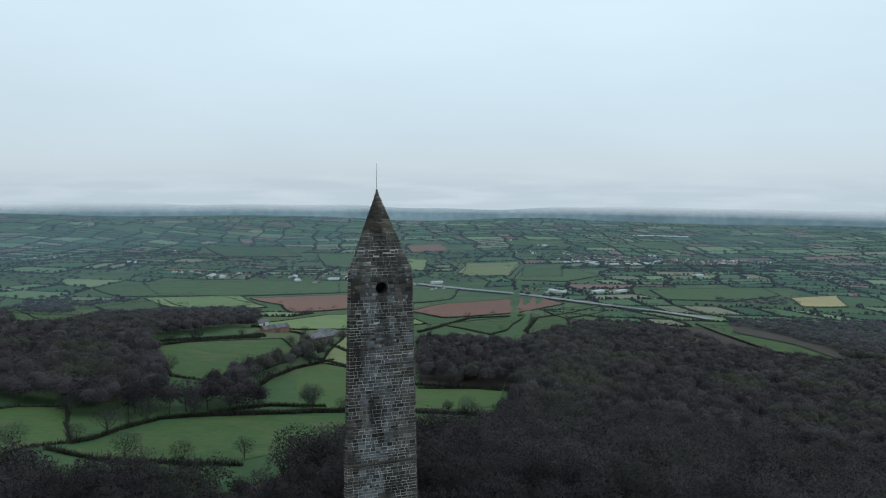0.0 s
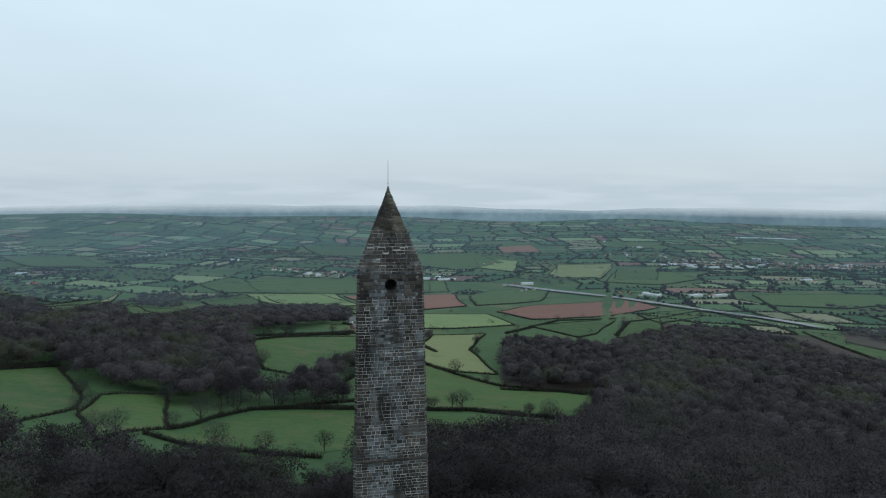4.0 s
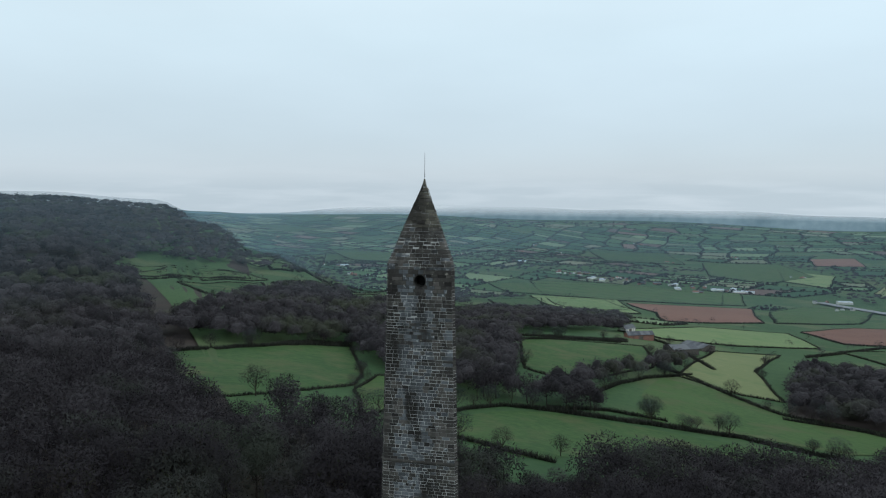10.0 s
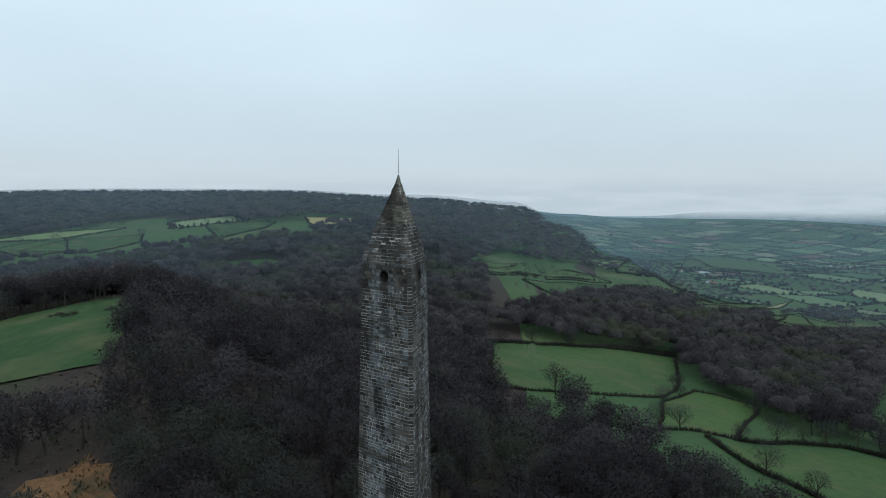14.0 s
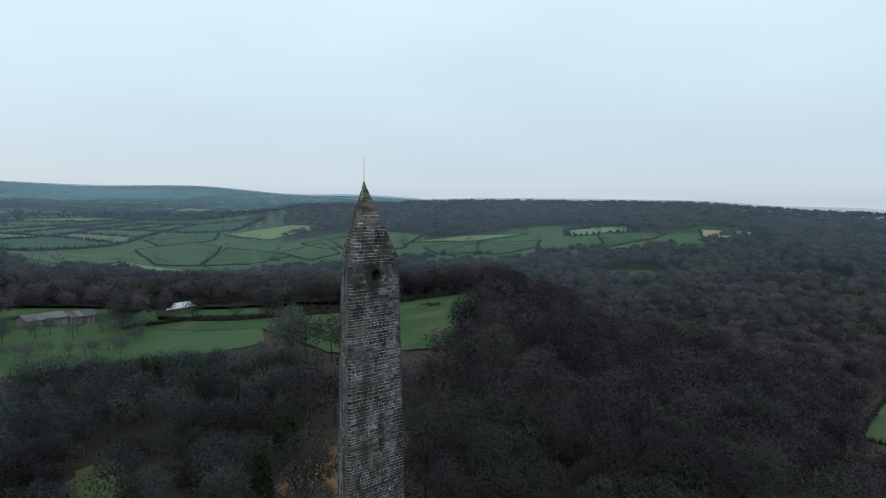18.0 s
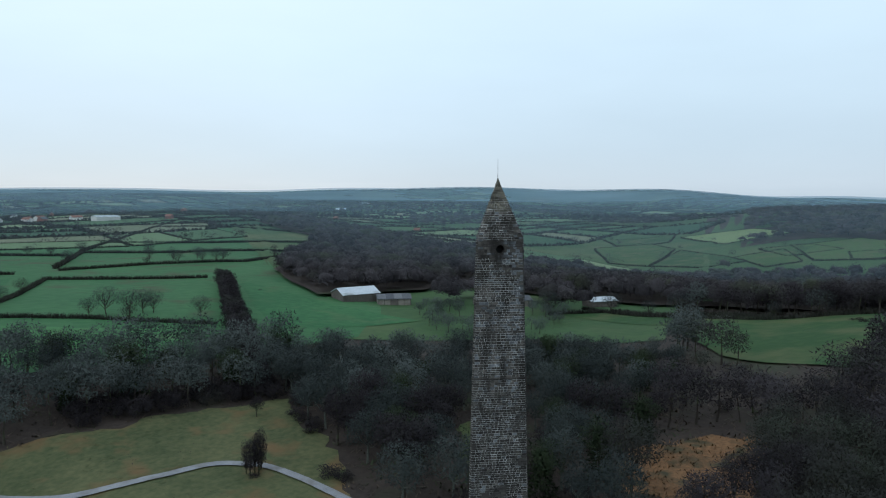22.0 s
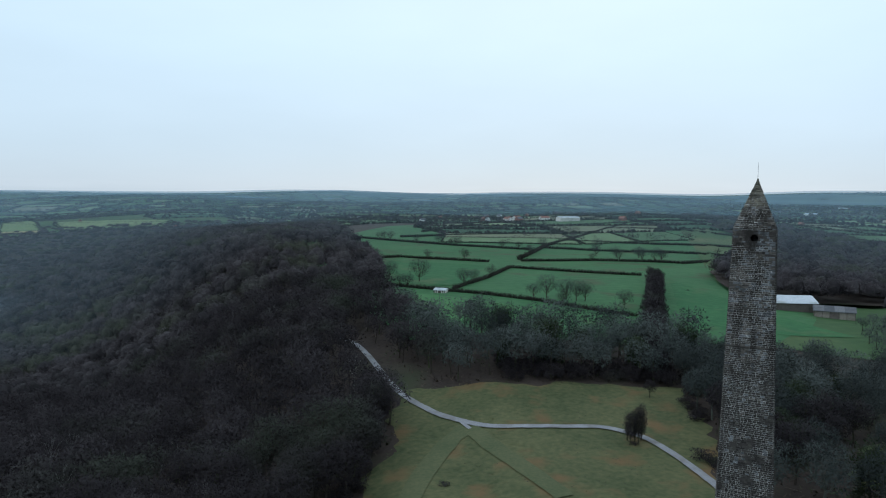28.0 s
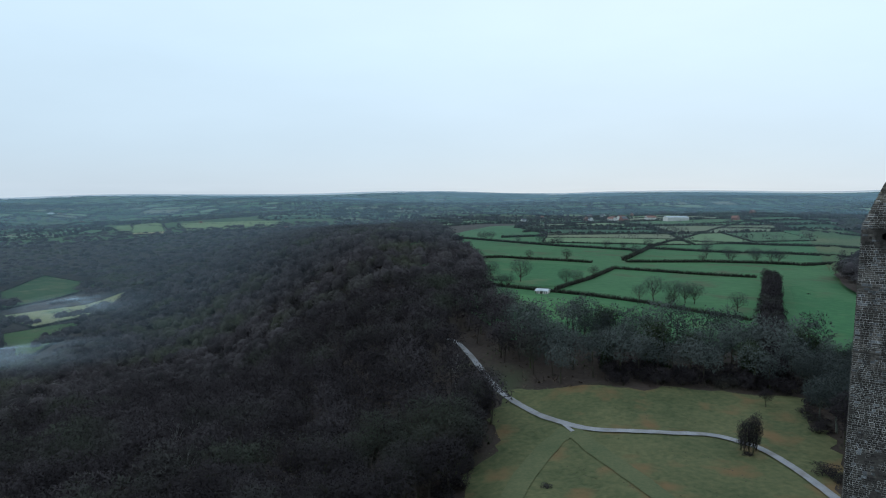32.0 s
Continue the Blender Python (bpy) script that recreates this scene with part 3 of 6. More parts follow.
field("green", (-562, 241), (-548, 275), (-530, 289), (-502, 269), (-520, 235))
field("green", (-524, 310), (-614, 437), (-644, 577), (-592, 532), (-557, 398), (-491, 291))
field("green", (-824, 130), (-792, 206), (-746, 181), (-705, 121))
field("stubble", (-836, 256), (-848, 353), (-777, 306), (-760, 240))
field("green", (-579, 99), (-562, 137), (-511, 159), (-498, 117), (-532, 96))
field("green", (-742, -60), (-799, -9), (-798, 58), (-753, 52), (-717, 3))
field("green", (-809, -241), (-865, -199), (-834, -158), (-768, -199))
field("green", (-811, -148), (-829, -115), (-775, -103), (-761, -134))
field("pale", (-811, -101), (-849, -35), (-865, 46), (-801, -22))
field("green", (-805, -458), (-904, -431), (-838, -357), (-678, -315), (-680, -367))
field("green", (-678, -315), (-824, -343), (-724, -226), (-675, -253))
field("green", (-742, -249), (-814, -215), (-742, -176), (-695, -198))
field("green", (-849, -218), (-922, -160), (-872, -95), (-769, -107), (-752, -167))
field("green", (-769, -81), (-809, -19), (-729, -15), (-716, -54))
field("pale", (-950, -397), (-983, -304), (-950, -246), (-853, -299))
field("green", (-904, -500), (-989, -424), (-909, -397), (-856, -454))
field("lush", (-156, -300), (-151, -257), (-148, -205), (-153, -158), (-133, -161), (-97, -174), (-114, -215), hedge=0)
field("lush", (13, -265), (-15, -236), (-44, -209), (-83, -192), (-74, -171), (-36, -174), (-14, -182), (-4, -182), (6, -223), hedge=0)
field("lush", (-10, -398), (-48, -379), (-67, -366), (-34, -264), (-15, -266), (-2, -289), (0, -334), hedge=0)
field("lush", (73, -422), (38, -424), (15, -410), (51, -365), hedge=0)
field("stubble", (859, -1923), (685, -1675), (564, -1402), (659, -1441))
field("pale", (640, -1669), (356, -1523), (348, -1431), (545, -1443))
field("green", (540, -777), (552, -899), (445, -833), (453, -739), (477, -673))
field("olive", (454, -634), (400, -694), (383, -778), (354, -664), (384, -567))
field("green", (395, -535), (370, -579), (351, -591), (314, -441), (328, -425))
field("pale", (903, -1871), (827, -2038), (589, -1464), (687, -1470))
field("pale", (667, -1748), (362, -1572), (364, -1459), (560, -1494))
field("meadow", (16, -119), (11, -123), (-12, -117), (-42, -115), (-58, -109), (-51, -98), (-50, -87), (-33, -53), (-36, -25), (-14, 8), (12, 12), (30, -15), (42, -45), (29, -72), (21, -91))
field("bracken", (-86, -33), (-99, -24), (-105, -13), (-96, -10), (-76, -8), (-67, -25))
field("rough", (-74, -69), (-89, -68), (-83, -61), (-71, -56), (-60, -52), (-61, -56))
field("green", (-191, 419), (-170, 456), (-130, 528), (-99, 446), (-93, 415), (-101, 334), (-116, 299), (-134, 306))
field("green", (-60, 256), (-74, 323), (-80, 382), (-50, 386), (-13, 351), (41, 336), (38, 294), (17, 273), (-18, 275), (-44, 258), hedge=0)
field("green", (-108, 163), (-98, 199), (-84, 219), (-54, 235), (-20, 250), (31, 251), (16, 223), (-15, 223), (-31, 198), (-38, 174), (-56, 141), (-69, 140), hedge=0)
hedgerow((24, -289), (-0, -268), (-20, -248), (-54, -224), (-85, -194))
hedgerow((-24, -252), (-51, -297), (-80, -355))
hedgerow((74, -429), (27, -378), (-20, -425), (-75, -391))
hedgerow((-80, -355), (-110, -337), (-148, -316))
hedgerow((-101, -400), (-161, -412), (-221, -398), (-361, -498))
hedgerow((-103, -413), (-169, -549), (-336, -801), (-421, -908))
hedgerow((9, -646), (-83, -541), (-139, -506))
hedgerow((-157, -530), (-221, -491), (-329, -485))
hedgerow((-206, -619), (-292, -574), (-423, -583))
hedgerow((-46, -644), (-152, -690), (-307, -751))
hedgerow((-345, -820), (-446, -785), (-516, -704))
hedgerow((-134, -792), (-271, -867), (-421, -908), (-791, -1070))
hedgerow((-372, -1018), (-603, -1055), (-1060, -1431))
hedgerow((-82, -729), (-222, -961), (-385, -1052))
hedgerow((-199, 685), (-135, 613), (-65, 468))
hedgerow((-97, 428), (-68, 408), (-34, 369), (-10, 344), (41, 328))
hedgerow((-96, 214), (-69, 233), (-18, 267), (30, 260))
hedgerow((-184, 448), (-148, 524))
hedgerow((-112, 171), (-108, 194), (-100, 212), (-78, 225), (-57, 239), (-38, 259))
hedgerow((-86, 274), (-88, 330), (-85, 368), (-70, 421))
hedgerow((-200, 436), (-176, 480), (-147, 542))
hedgerow((-9, 331), (41, 335))
hedgerow((102, 755), (155, 1034), (323, 1335))
hedgerow((-22, 718), (46, 995), (144, 1095))
hedgerow((-57, 243), (-20, 266), (31, 257))
hedgerow((-243, 199), (-231, 228), (-226, 268))
hedgerow((-254, 166), (-237, 214), (-233, 277))
hedgerow((-189, 409), (-167, 484), (-154, 560))
hedgerow((-87, 225), (-70, 252), (-48, 262))
hedgerow((-112, 158), (-88, 150), (-64, 142), (-50, 142))
hedgerow((-513, 305), (-537, 375), (-591, 527))
hedgerow((-203, -131), (-233, -115), (-224, -85), (-234, -50))
hedgerow((-230, -131), (-218, -68), (-230, -36), (-238, -9))



def strip(name, pts, width, material, lift, label, category):
    """A road or track along plan points."""
    p = np.array(pts, float)
    q = []
    for i in range(len(p) - 1):
        p0, p1, p2, p3 = p[max(i - 1, 0)], p[i], p[i + 1], p[min(i + 2, len(p) - 1)]
        k = max(4, int(np.hypot(*(p2 - p1)) / max(min(width * 0.7, 8), 1.0)))
        for s in np.arange(k) / k:
            q.append(0.5 * (2 * p1 + (p2 - p0) * s + (2 * p0 - 5 * p1 + 4 * p2 - p3) * s**2 + (3 * p1 - p0 - 3 * p2 + p3) * s**3))
    q.append(p[-1])
    q = np.array(q)
    d = np.gradient(q, axis=0)
    d /= np.linalg.norm(d, axis=1)[:, None]
    side = np.stack([-d[:, 1], d[:, 0]], 1)
    rng = np.random.default_rng(len(pts))
    cols = []
    for s in (-0.5, -0.17, 0.17, 0.5):
        e = q + side * width * (s + (rng.normal(0, 0.025, len(q)) if abs(s) == 0.5 else 0))[:, None] if abs(s) == 0.5 else q + side * width * s
        cols.append(np.stack([e[:, 0], e[:, 1], land(e[:, 0], e[:, 1]) + lift - (0.05 if abs(s) == 0.5 else 0)], 1))
    n = len(q)
    v = np.concatenate(cols)
    f = [(c * n + i, c * n + i + 1, (c + 1) * n + i + 1, (c + 1) * n + i) for c in range(3) for i in range(n - 1)]
    me = mesh_of(name, v, f, material)
    me.shade_smooth()
    return tagged(new(name, me), label, category, kind="structure")


strip("track", [(29.7, -177.8), (25.3, -171.3), (21.7, -156.4), (16.5, -124.6), (10.2, -107.8), (4.3, -98.7), (-2.6, -92.4), (-14.9, -90.0), (-24.9, -88.4), (-29.8, -84.5), (-32.7, -79.7), (-34.0, -70.5), (-34.0, -58.1), (-33.1, -48.6)], 1.8, M["path"], 0.45, "pale wet gravel track curving across the meadow", "track")
strip("side_track", [(4.6, -99.8), (4.2, -97.1), (3.3, -93.5)], 0.9, M["path"], 0.5, "short worn spur off the gravel track", "track")
strip("turf_ride", [(3.6, -95.5), (9.7, -88.1), (16.4, -75.9), (21.0, -66.1)], 4.5, M["wet"], 0.33, "trodden turf ride through the meadow", "track")
strip("turf_ride", [(3.3, -94.7), (0.8, -84.1), (-2.6, -71.2), (-5.6, -57.7)], 4.0, M["wet"], 0.37, "trodden turf ride through the meadow", "track")
strip("motorway", [(-64.5, 1913.0), (178.7, 1665.9), (281.1, 1485.1), (364.9, 1320.7), (437.6, 1202.6), (470.8, 1129.0)], 26, M["asphalt"], 5.0, "pale grey motorway crossing the vale", "road")



# ---- woods ----
WOODS = {
    "belt": [(-789, 1176), (-946, 1540), (-874, 1553), (-640, 1145), (-465, 894), (-377, 909), (-281, 753), (-287, 1045), (-189, 658), (-203, 447), (-116, 253), (-94, 219), (-119, 213), (-142, 225), (-177, 262)],
    "combe_belt": [(-339, 290), (-397, 373), (-325, 378), (-599, 990), (-325, 855), (-192, 410), (-150, 330), (-177, 269), (-201, 246), (-214, 258), (-247, 210)],
    "lane_trees": [(-102, 242), (-101, 307), (-99, 368), (-95, 433), (-82, 500), (-70, 433), (-88, 371), (-88, 272), (-66, 232), (-80, 214), (-93, 210)],
    "slope_belt": [(-446, 425), (-598, 922), (-411, 765), (-444, 990), (-324, 1103), (-261, 901), (-200, 431), (-238, 220), (-300, 190)],
    "field_copse": [(-211, 252), (-203, 325), (-161, 346), (-124, 272), (-142, 205)],
    "dark_block": [(-17, 549), (67, 572), (44, 345), (-8, 345)],
    "spur": [(-541, -895), (-760, -1080), (-700, -880), (-658, -768), (-519, -501), (-540, -431), (-419, -300), (-219, -220), (-155, -227), (-203, -336), (-465, -635)],
    "valley_band": [(-250, -215), (-265, -150), (-262, -60), (-420, -30), (-528, 9), (-700, 3), (-660, -130), (-600, -250), (-540, -380), (-430, -310)],
    "farm_trees": [(-140, -140), (-165, -172), (-200, -195), (-245, -185), (-252, -150), (-205, -110), (-165, -110)],
    "far_block": [(493, 1113), (886, 1302), (449, 635), (409, 633), (435, 793), (423, 929)],
}
NEAR_WOOD = np.array([(0, 400), (40, 680), (54, 680), (62, 670), (65, 696), (68, 814), (72, 927), (76, 1003), (80.7, 657), (82.9, 547), (83.0, 204), (91, 184), (99, 160), (106, 134), (111, 114), (117, 114), (121, 122), (124, 134), (131, 155), (138, 180), (143, 172), (147, 240), (149, 640), (200, 640), (200.01, 172), (232, 160), (232.01, 165), (262, 165), (262.01, 175), (271, 175), (271.01, 1500), (320, 1500), (320.01, 400), (360, 400)])


def wooded(x, y):
    """Share of the land under trees at plan positions, 0 to 1."""
    x, y = np.asarray(x, float), np.asarray(y, float)
    r, a = np.hypot(x, y), np.degrees(np.arctan2(y, x)) % 360
    w = r < np.interp(a, NEAR_WOOD[:, 0], NEAR_WOOD[:, 1])
    for poly in WOODS.values():
        w |= inside(x, y, poly)
    ridge = (a > 137 + 3 * np.sin(r / 60)) & (a < 198) & (r > 880 + 60 * np.sin(a / 3)) & (r < 1600)
    combe = (a > 147) & (a < 200) & (r > 300) & (r < np.where(a < 161 + 2 * np.sin(r / 50), 920, 690))
    copse = (np.sin(x / 173 + 2 * np.sin(y / 241)) * np.sin(y / 151 + 2 * np.sin(x / 263)) > np.where(a > 200, 0.48, 0.52)) & (r > np.where(a > 200, 1300, 1150))
    return np.maximum((w | ridge | combe).astype(float), copse * 0.8)


CLEAR = []


def open_land(x, y, margin=0):
    res = np.zeros(np.shape(x), bool)
    for kind, poly, r in FIELDS:
        c = np.mean(poly, 0)
        big = [tuple(c + (np.array(p) - c) * (1 + margin / max(8, np.hypot(*(np.array(p) - c))))) for p in poly]
        res |= inside(x, y, big)
    for cx, cy, cr in CLEAR:
        res |= np.hypot(np.asarray(x) - cx, np.asarray(y) - cy) < cr
    return res


def keep_views(x, y, h):
    """Tree heights cut back where the slope below a field must stay open; zero where no tree fits."""
    a, h = np.arctan2(y, x), np.array(h, float)
    ez = 52.0
    z0 = land(x, y)
    left = np.arange(len(h))
    for _ in range(14):
        x1, y1, a1, top = x[left], y[left], a[left], z0[left] + h[left]
        hides = np.zeros(len(left), bool)
        for off in (-0.65, -0.33, 0.0, 0.33, 0.65):
            ex, ey = -55 * np.cos(a1 + off), -55 * np.sin(a1 + off)
            hx, hy, done = np.full(len(left), 9e9), np.full(len(left), 9e9), np.zeros(len(left), bool)
            for k in np.geomspace(1.01, 3.2, 20):
                px, py, pz = ex + (x1 - ex) * k, ey + (y1 - ey) * k, ez + (top - ez) * k
                low = (pz < land(px, py)) & ~done
                hx[low], hy[low] = px[low], py[low]
                done |= low
            hides |= done & open_land(hx, hy, -8) & ((off == 0) | ((a1 % 6.2832 > 3.2) & (a1 % 6.2832 < 4.1)))
        left = left[hides]
        if not len(left):
            break
        h[left] *= 0.87
    return np.where(h < 4.0, 0.0, h)


CLEAR += [(30, -178, 6), (28, -175, 6), (25, -171, 6), (23, -163, 6), (22, -156, 6), (20, -142, 6), (18, -133, 6), (17, -125, 6), (13, -116, 6)]
CLEAR += [(0, 0, 16), (10, -109, 5.5), (6, -102, 4.5)] + [(-164, -210, 24), (-176, -196, 16), (-209, -163, 22), (-247, -132, 16), (-10, 302, 20), (4, 294, 17), (17, 289, 14), (-162, 630, 40), (-103, 562, 36), (-18, -248, 10)]

VIEW = (40, 320)
rng = np.random.default_rng(5)
spots_x, spots_y, spots_g = [], [], []
for r0, r1, gap in ((250, 420, 7.4), (420, 700, 10.0), (700, 1100, 14.0), (1100, 1700, 19.0), (1700, 3000, 30.0)):
    g = np.arange(-r1, r1, gap)
    X, Y = np.meshgrid(g, g)
    X = X.ravel() + rng.uniform(-0.42, 0.42, X.size) * gap
    Y = Y.ravel() + rng.uniform(-0.42, 0.42, Y.size) * gap
    R, A = np.hypot(X, Y), np.degrees(np.arctan2(Y, X)) % 360
    ok = (R >= r0) & (R < r1) & (A > (25 if r1 < 420 else VIEW[0])) & (A < (345 if r1 < 420 else VIEW[1]))
    X, Y = X[ok], Y[ok]
    ok = rng.uniform(size=len(X)) < wooded(X, Y)
    X, Y = X[ok], Y[ok]
    ok = ~open_land(X, Y, gap * 0.35)
    spots_x.append(X[ok]), spots_y.append(Y[ok]), spots_g.append(np.full(ok.sum(), gap))
tx, ty, tg = np.concatenate(spots_x), np.concatenate(spots_y), np.concatenate(spots_g)
ta, tr = np.degrees(np.arctan2(ty, tx)) % 360, np.hypot(tx, ty)
th = rng.uniform(9.5, 15.5, len(tx)) * np.where(tr > 1000, 0.9, 1.0)
slope = (ta > 147) & (tr < 900)
th[slope] = keep_views(tx[slope], ty[slope], th[slope])
ok = th > 0
tx, ty, tg, ta, tr, th = tx[ok], ty[ok], tg[ok], ta[ok], tr[ok], th[ok]
trad = np.minimum(th * np.where(tr > 850, 0.85, 0.68), tg * rng.uniform(0.48, 0.92, len(tx)))
tz, tt = land(tx, ty), rng.uniform(size=len(tx))
for a0, a1 in ((25, 84), (84, 112), (112, 143), (143, 170), (170, 198), (198, 240), (240, 272), (272, 345)):
    for r0, r1, k in ((0, 420, 200), (420, 850, 90), (850, 5000, 18)):
        s = (ta >= a0) & (ta < a1) & (tr >= r0) & (tr < r1)
        if s.sum() < 4:
            continue
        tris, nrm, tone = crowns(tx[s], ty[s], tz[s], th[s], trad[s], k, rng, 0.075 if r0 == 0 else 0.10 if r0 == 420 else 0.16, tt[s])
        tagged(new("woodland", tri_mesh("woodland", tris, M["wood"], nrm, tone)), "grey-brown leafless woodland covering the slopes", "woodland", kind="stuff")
        # domes under the sprays, coloured as dark as the shaded gaps
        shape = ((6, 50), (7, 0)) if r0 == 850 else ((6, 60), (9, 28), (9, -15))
        tagged(new("canopy", domes("canopy", tx[s], ty[s], tz[s], th[s], trad[s], M["mass"], rng, shape, tt[s])), "rounded leafless tree tops with inner shade painted in", "woodland", kind="stuff")

# ---- patchwork of the vale ----
rng = np.random.default_rng(8)
parcels = {"green": [], "pale": [], "olive": [], "plough": []}
far_tufts, far_trees = [], []
X, Y = np.meshgrid(np.arange(-4700, 4700, 150.0), np.arange(-4700, 4700, 118.0))
warp = lambda x, y: (x + 70 * np.sin(y / 430 + 1) + 30 * np.sin(x / 510), y + 75 * np.sin(x / 520) + 25 * np.sin(y / 280 + 2))
nodes = {(round(x), round(y)): (x + rng.uniform(-38, 38), y + rng.uniform(-30, 30)) for x in np.arange(-4850, 4851, 150.0) for y in np.arange(-4700, 4819, 118.0)}
for x0, y0 in zip(X.ravel(), Y.ravel()):
    r, a = math.hypot(x0, y0), math.degrees(math.atan2(y0, x0)) % 360
    if r < (380 if 200 < a < 216 else 700) or r > 4700 or not VIEW[0] < a < VIEW[1]:
        continue
    cut = rng.uniform()
    boxes = [(0, 0, 1, 1)] if cut < 0.4 else [(0, 0, 0.55, 1), (0.55, 0, 1, 1)] if cut < 0.7 else [(0, 0, 1, 0.5), (0, 0.5, 1, 1)]
    for u0, v0, u1, v1 in boxes:
        q00, q10, q11, q01 = (np.array(nodes[round(x0 + dx), round(y0 + dy)]) for dx, dy in ((0, 0), (150, 0), (150, 118), (0, 118)))
        e0, e1 = 0.017, 0.021
        cs = [((q00 * (1 - u) + q10 * u) * (1 - v) + (q01 * (1 - u) + q11 * u) * v) for u, v in ((u0 + e0, v0 + e1), (u1 - e0, v0 + e1), (u1 - e0, v1 - e1), (u0 + e0, v1 - e1))]
        cs = [tuple(float(c) for c in warp(*c)) for c in cs]
        cx, cy = np.mean([c[0] for c in cs]), np.mean([c[1] for c in cs])
        tx_, ty_ = np.array([c[0] for c in cs] + [cx]), np.array([c[1] for c in cs] + [cy])
        if open_land(tx_, ty_).any() or (wooded(tx_, ty_) > 0.5).sum() > 1:
            continue
        p = rng.uniform()
        kind = "green" if p < 0.62 else "pale" if p < 0.80 else "olive" if p < 0.93 else "plough" if a < 138 else "pale"
        n = 4
        s = np.linspace(0, 1, n + 1)
        U, V = np.meshgrid(s, s)
        px = (cs[0][0] * (1 - U) + cs[1][0] * U) * (1 - V) + (cs[3][0] * (1 - U) + cs[2][0] * U) * V
        py = (cs[0][1] * (1 - U) + cs[1][1] * U) * (1 - V) + (cs[3][1] * (1 - U) + cs[2][1] * U) * V
        parcels[kind].append(np.stack([px.ravel(), py.ravel(), land(px, py).ravel() + 0.6 + r * 0.0011], 1))
        far_tufts.append((cs, r))
        for _ in range(rng.poisson(22.0 if r < 2600 else 12.0)):
            i = rng.integers(4)
            s = rng.uniform()
            far_trees.append((cs[i][0] * (1 - s) + cs[(i + 1) % 4][0] * s, cs[i][1] * (1 - s) + cs[(i + 1) % 4][1] * s))
grid_faces = [(j * 5 + i, j * 5 + i + 1, (j + 1) * 5 + i + 1, (j + 1) * 5 + i) for j in range(4) for i in range(4)]
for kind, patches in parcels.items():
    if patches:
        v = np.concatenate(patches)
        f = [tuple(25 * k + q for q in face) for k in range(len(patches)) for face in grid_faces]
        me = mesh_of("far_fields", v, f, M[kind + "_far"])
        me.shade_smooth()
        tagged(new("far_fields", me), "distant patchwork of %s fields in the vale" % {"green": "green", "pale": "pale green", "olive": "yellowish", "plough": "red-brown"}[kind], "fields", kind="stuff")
tris = [hedge_tufts(cs, 1.6, 2.2, 6, rng) if r < 800 else hedge_tufts(cs, 7 if r < 2200 else 11, 4.6 if r < 2200 else 7.0, 4, rng) for cs, r in far_tufts]
tagged(new("far_hedges", tri_mesh("far_hedges", np.concatenate(tris), M["hedge"])), "dark network of distant leafless hedges", "hedges", kind="stuff")
ft = np.array(far_trees)
fr = np.hypot(ft[:, 0], ft[:, 1])
for s in (fr < 1500, fr >= 1500):
    f1, n1 = ft[s], s.sum()
    fh, fw = rng.uniform(5, 13, n1), rng.uniform(3.5, 9.0, n1)
    if s[np.argmin(fr)]:
        tris, nrm, tone = crowns(f1[:, 0], f1[:, 1], land(f1[:, 0], f1[:, 1]), fh, fw * 0.8, 22, rng, 0.14)
        me = tri_mesh("far_trees", tris, M["wood"], nrm, tone)
    else:
        me = domes("far_trees", f1[:, 0], f1[:, 1], land(f1[:, 0], f1[:, 1]), fh, fw * 1.15, M["mass"], rng, ((4, 40), (5, -40)))
    tagged(new("far_trees", me), "scattered bare hedgerow trees far off in the vale", "trees", kind="stuff")

# leaf-littered ground under the woods
for key in ("spur", "valley_band", "dark_block", "far_block"):
    poly = WOODS[key]
    r = float(np.mean([math.hypot(*p) for p in poly]))
    edge = soften(poly, max(8, r * 0.03), np.random.default_rng(4), 3)
    tagged(new("wood_ground", drape("wood_ground", edge, M["floor"], 0.5 + r * 0.002, max(10, r * 0.03))), "dark leaf-littered ground under bare woods", "ground", kind="structure")
for a0, a1, r0, r1 in ((138, 198, 900, 1590),):
    aa = np.radians(np.linspace(a0, a1, 40))
    edge_in, edge_out = r0 + 45 * np.sin(aa * 23), r1 + 40 * np.sin(aa * 17)
    poly = [(q * math.cos(t), q * math.sin(t)) for q, t in zip(edge_in, aa)] + [(q * math.cos(t), q * math.sin(t)) for q, t in zip(edge_out[::-1], aa[::-1])]
    tagged(new("wood_ground", drape("wood_ground", poly, M["floor"], 1.15 if r0 > 500 else 0.9, 45)), "dark leaf-littered ground under distant woods", "ground", kind="structure")

# ---- see-through sheet that paints the haze of distance over the country ----
m = bpy.data.materials.new("painted_haze")
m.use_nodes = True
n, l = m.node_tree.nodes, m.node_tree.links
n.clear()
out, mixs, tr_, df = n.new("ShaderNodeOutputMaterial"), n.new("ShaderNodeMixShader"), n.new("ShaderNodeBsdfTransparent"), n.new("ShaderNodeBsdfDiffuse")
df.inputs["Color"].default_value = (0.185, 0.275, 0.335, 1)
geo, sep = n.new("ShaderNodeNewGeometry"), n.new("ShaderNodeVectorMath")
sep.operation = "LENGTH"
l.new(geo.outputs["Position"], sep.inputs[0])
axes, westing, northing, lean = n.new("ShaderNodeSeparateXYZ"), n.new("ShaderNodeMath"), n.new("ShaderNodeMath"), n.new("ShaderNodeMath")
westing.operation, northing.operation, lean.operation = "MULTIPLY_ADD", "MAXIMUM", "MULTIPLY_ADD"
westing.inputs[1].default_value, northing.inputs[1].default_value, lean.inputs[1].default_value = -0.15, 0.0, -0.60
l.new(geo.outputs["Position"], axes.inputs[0])
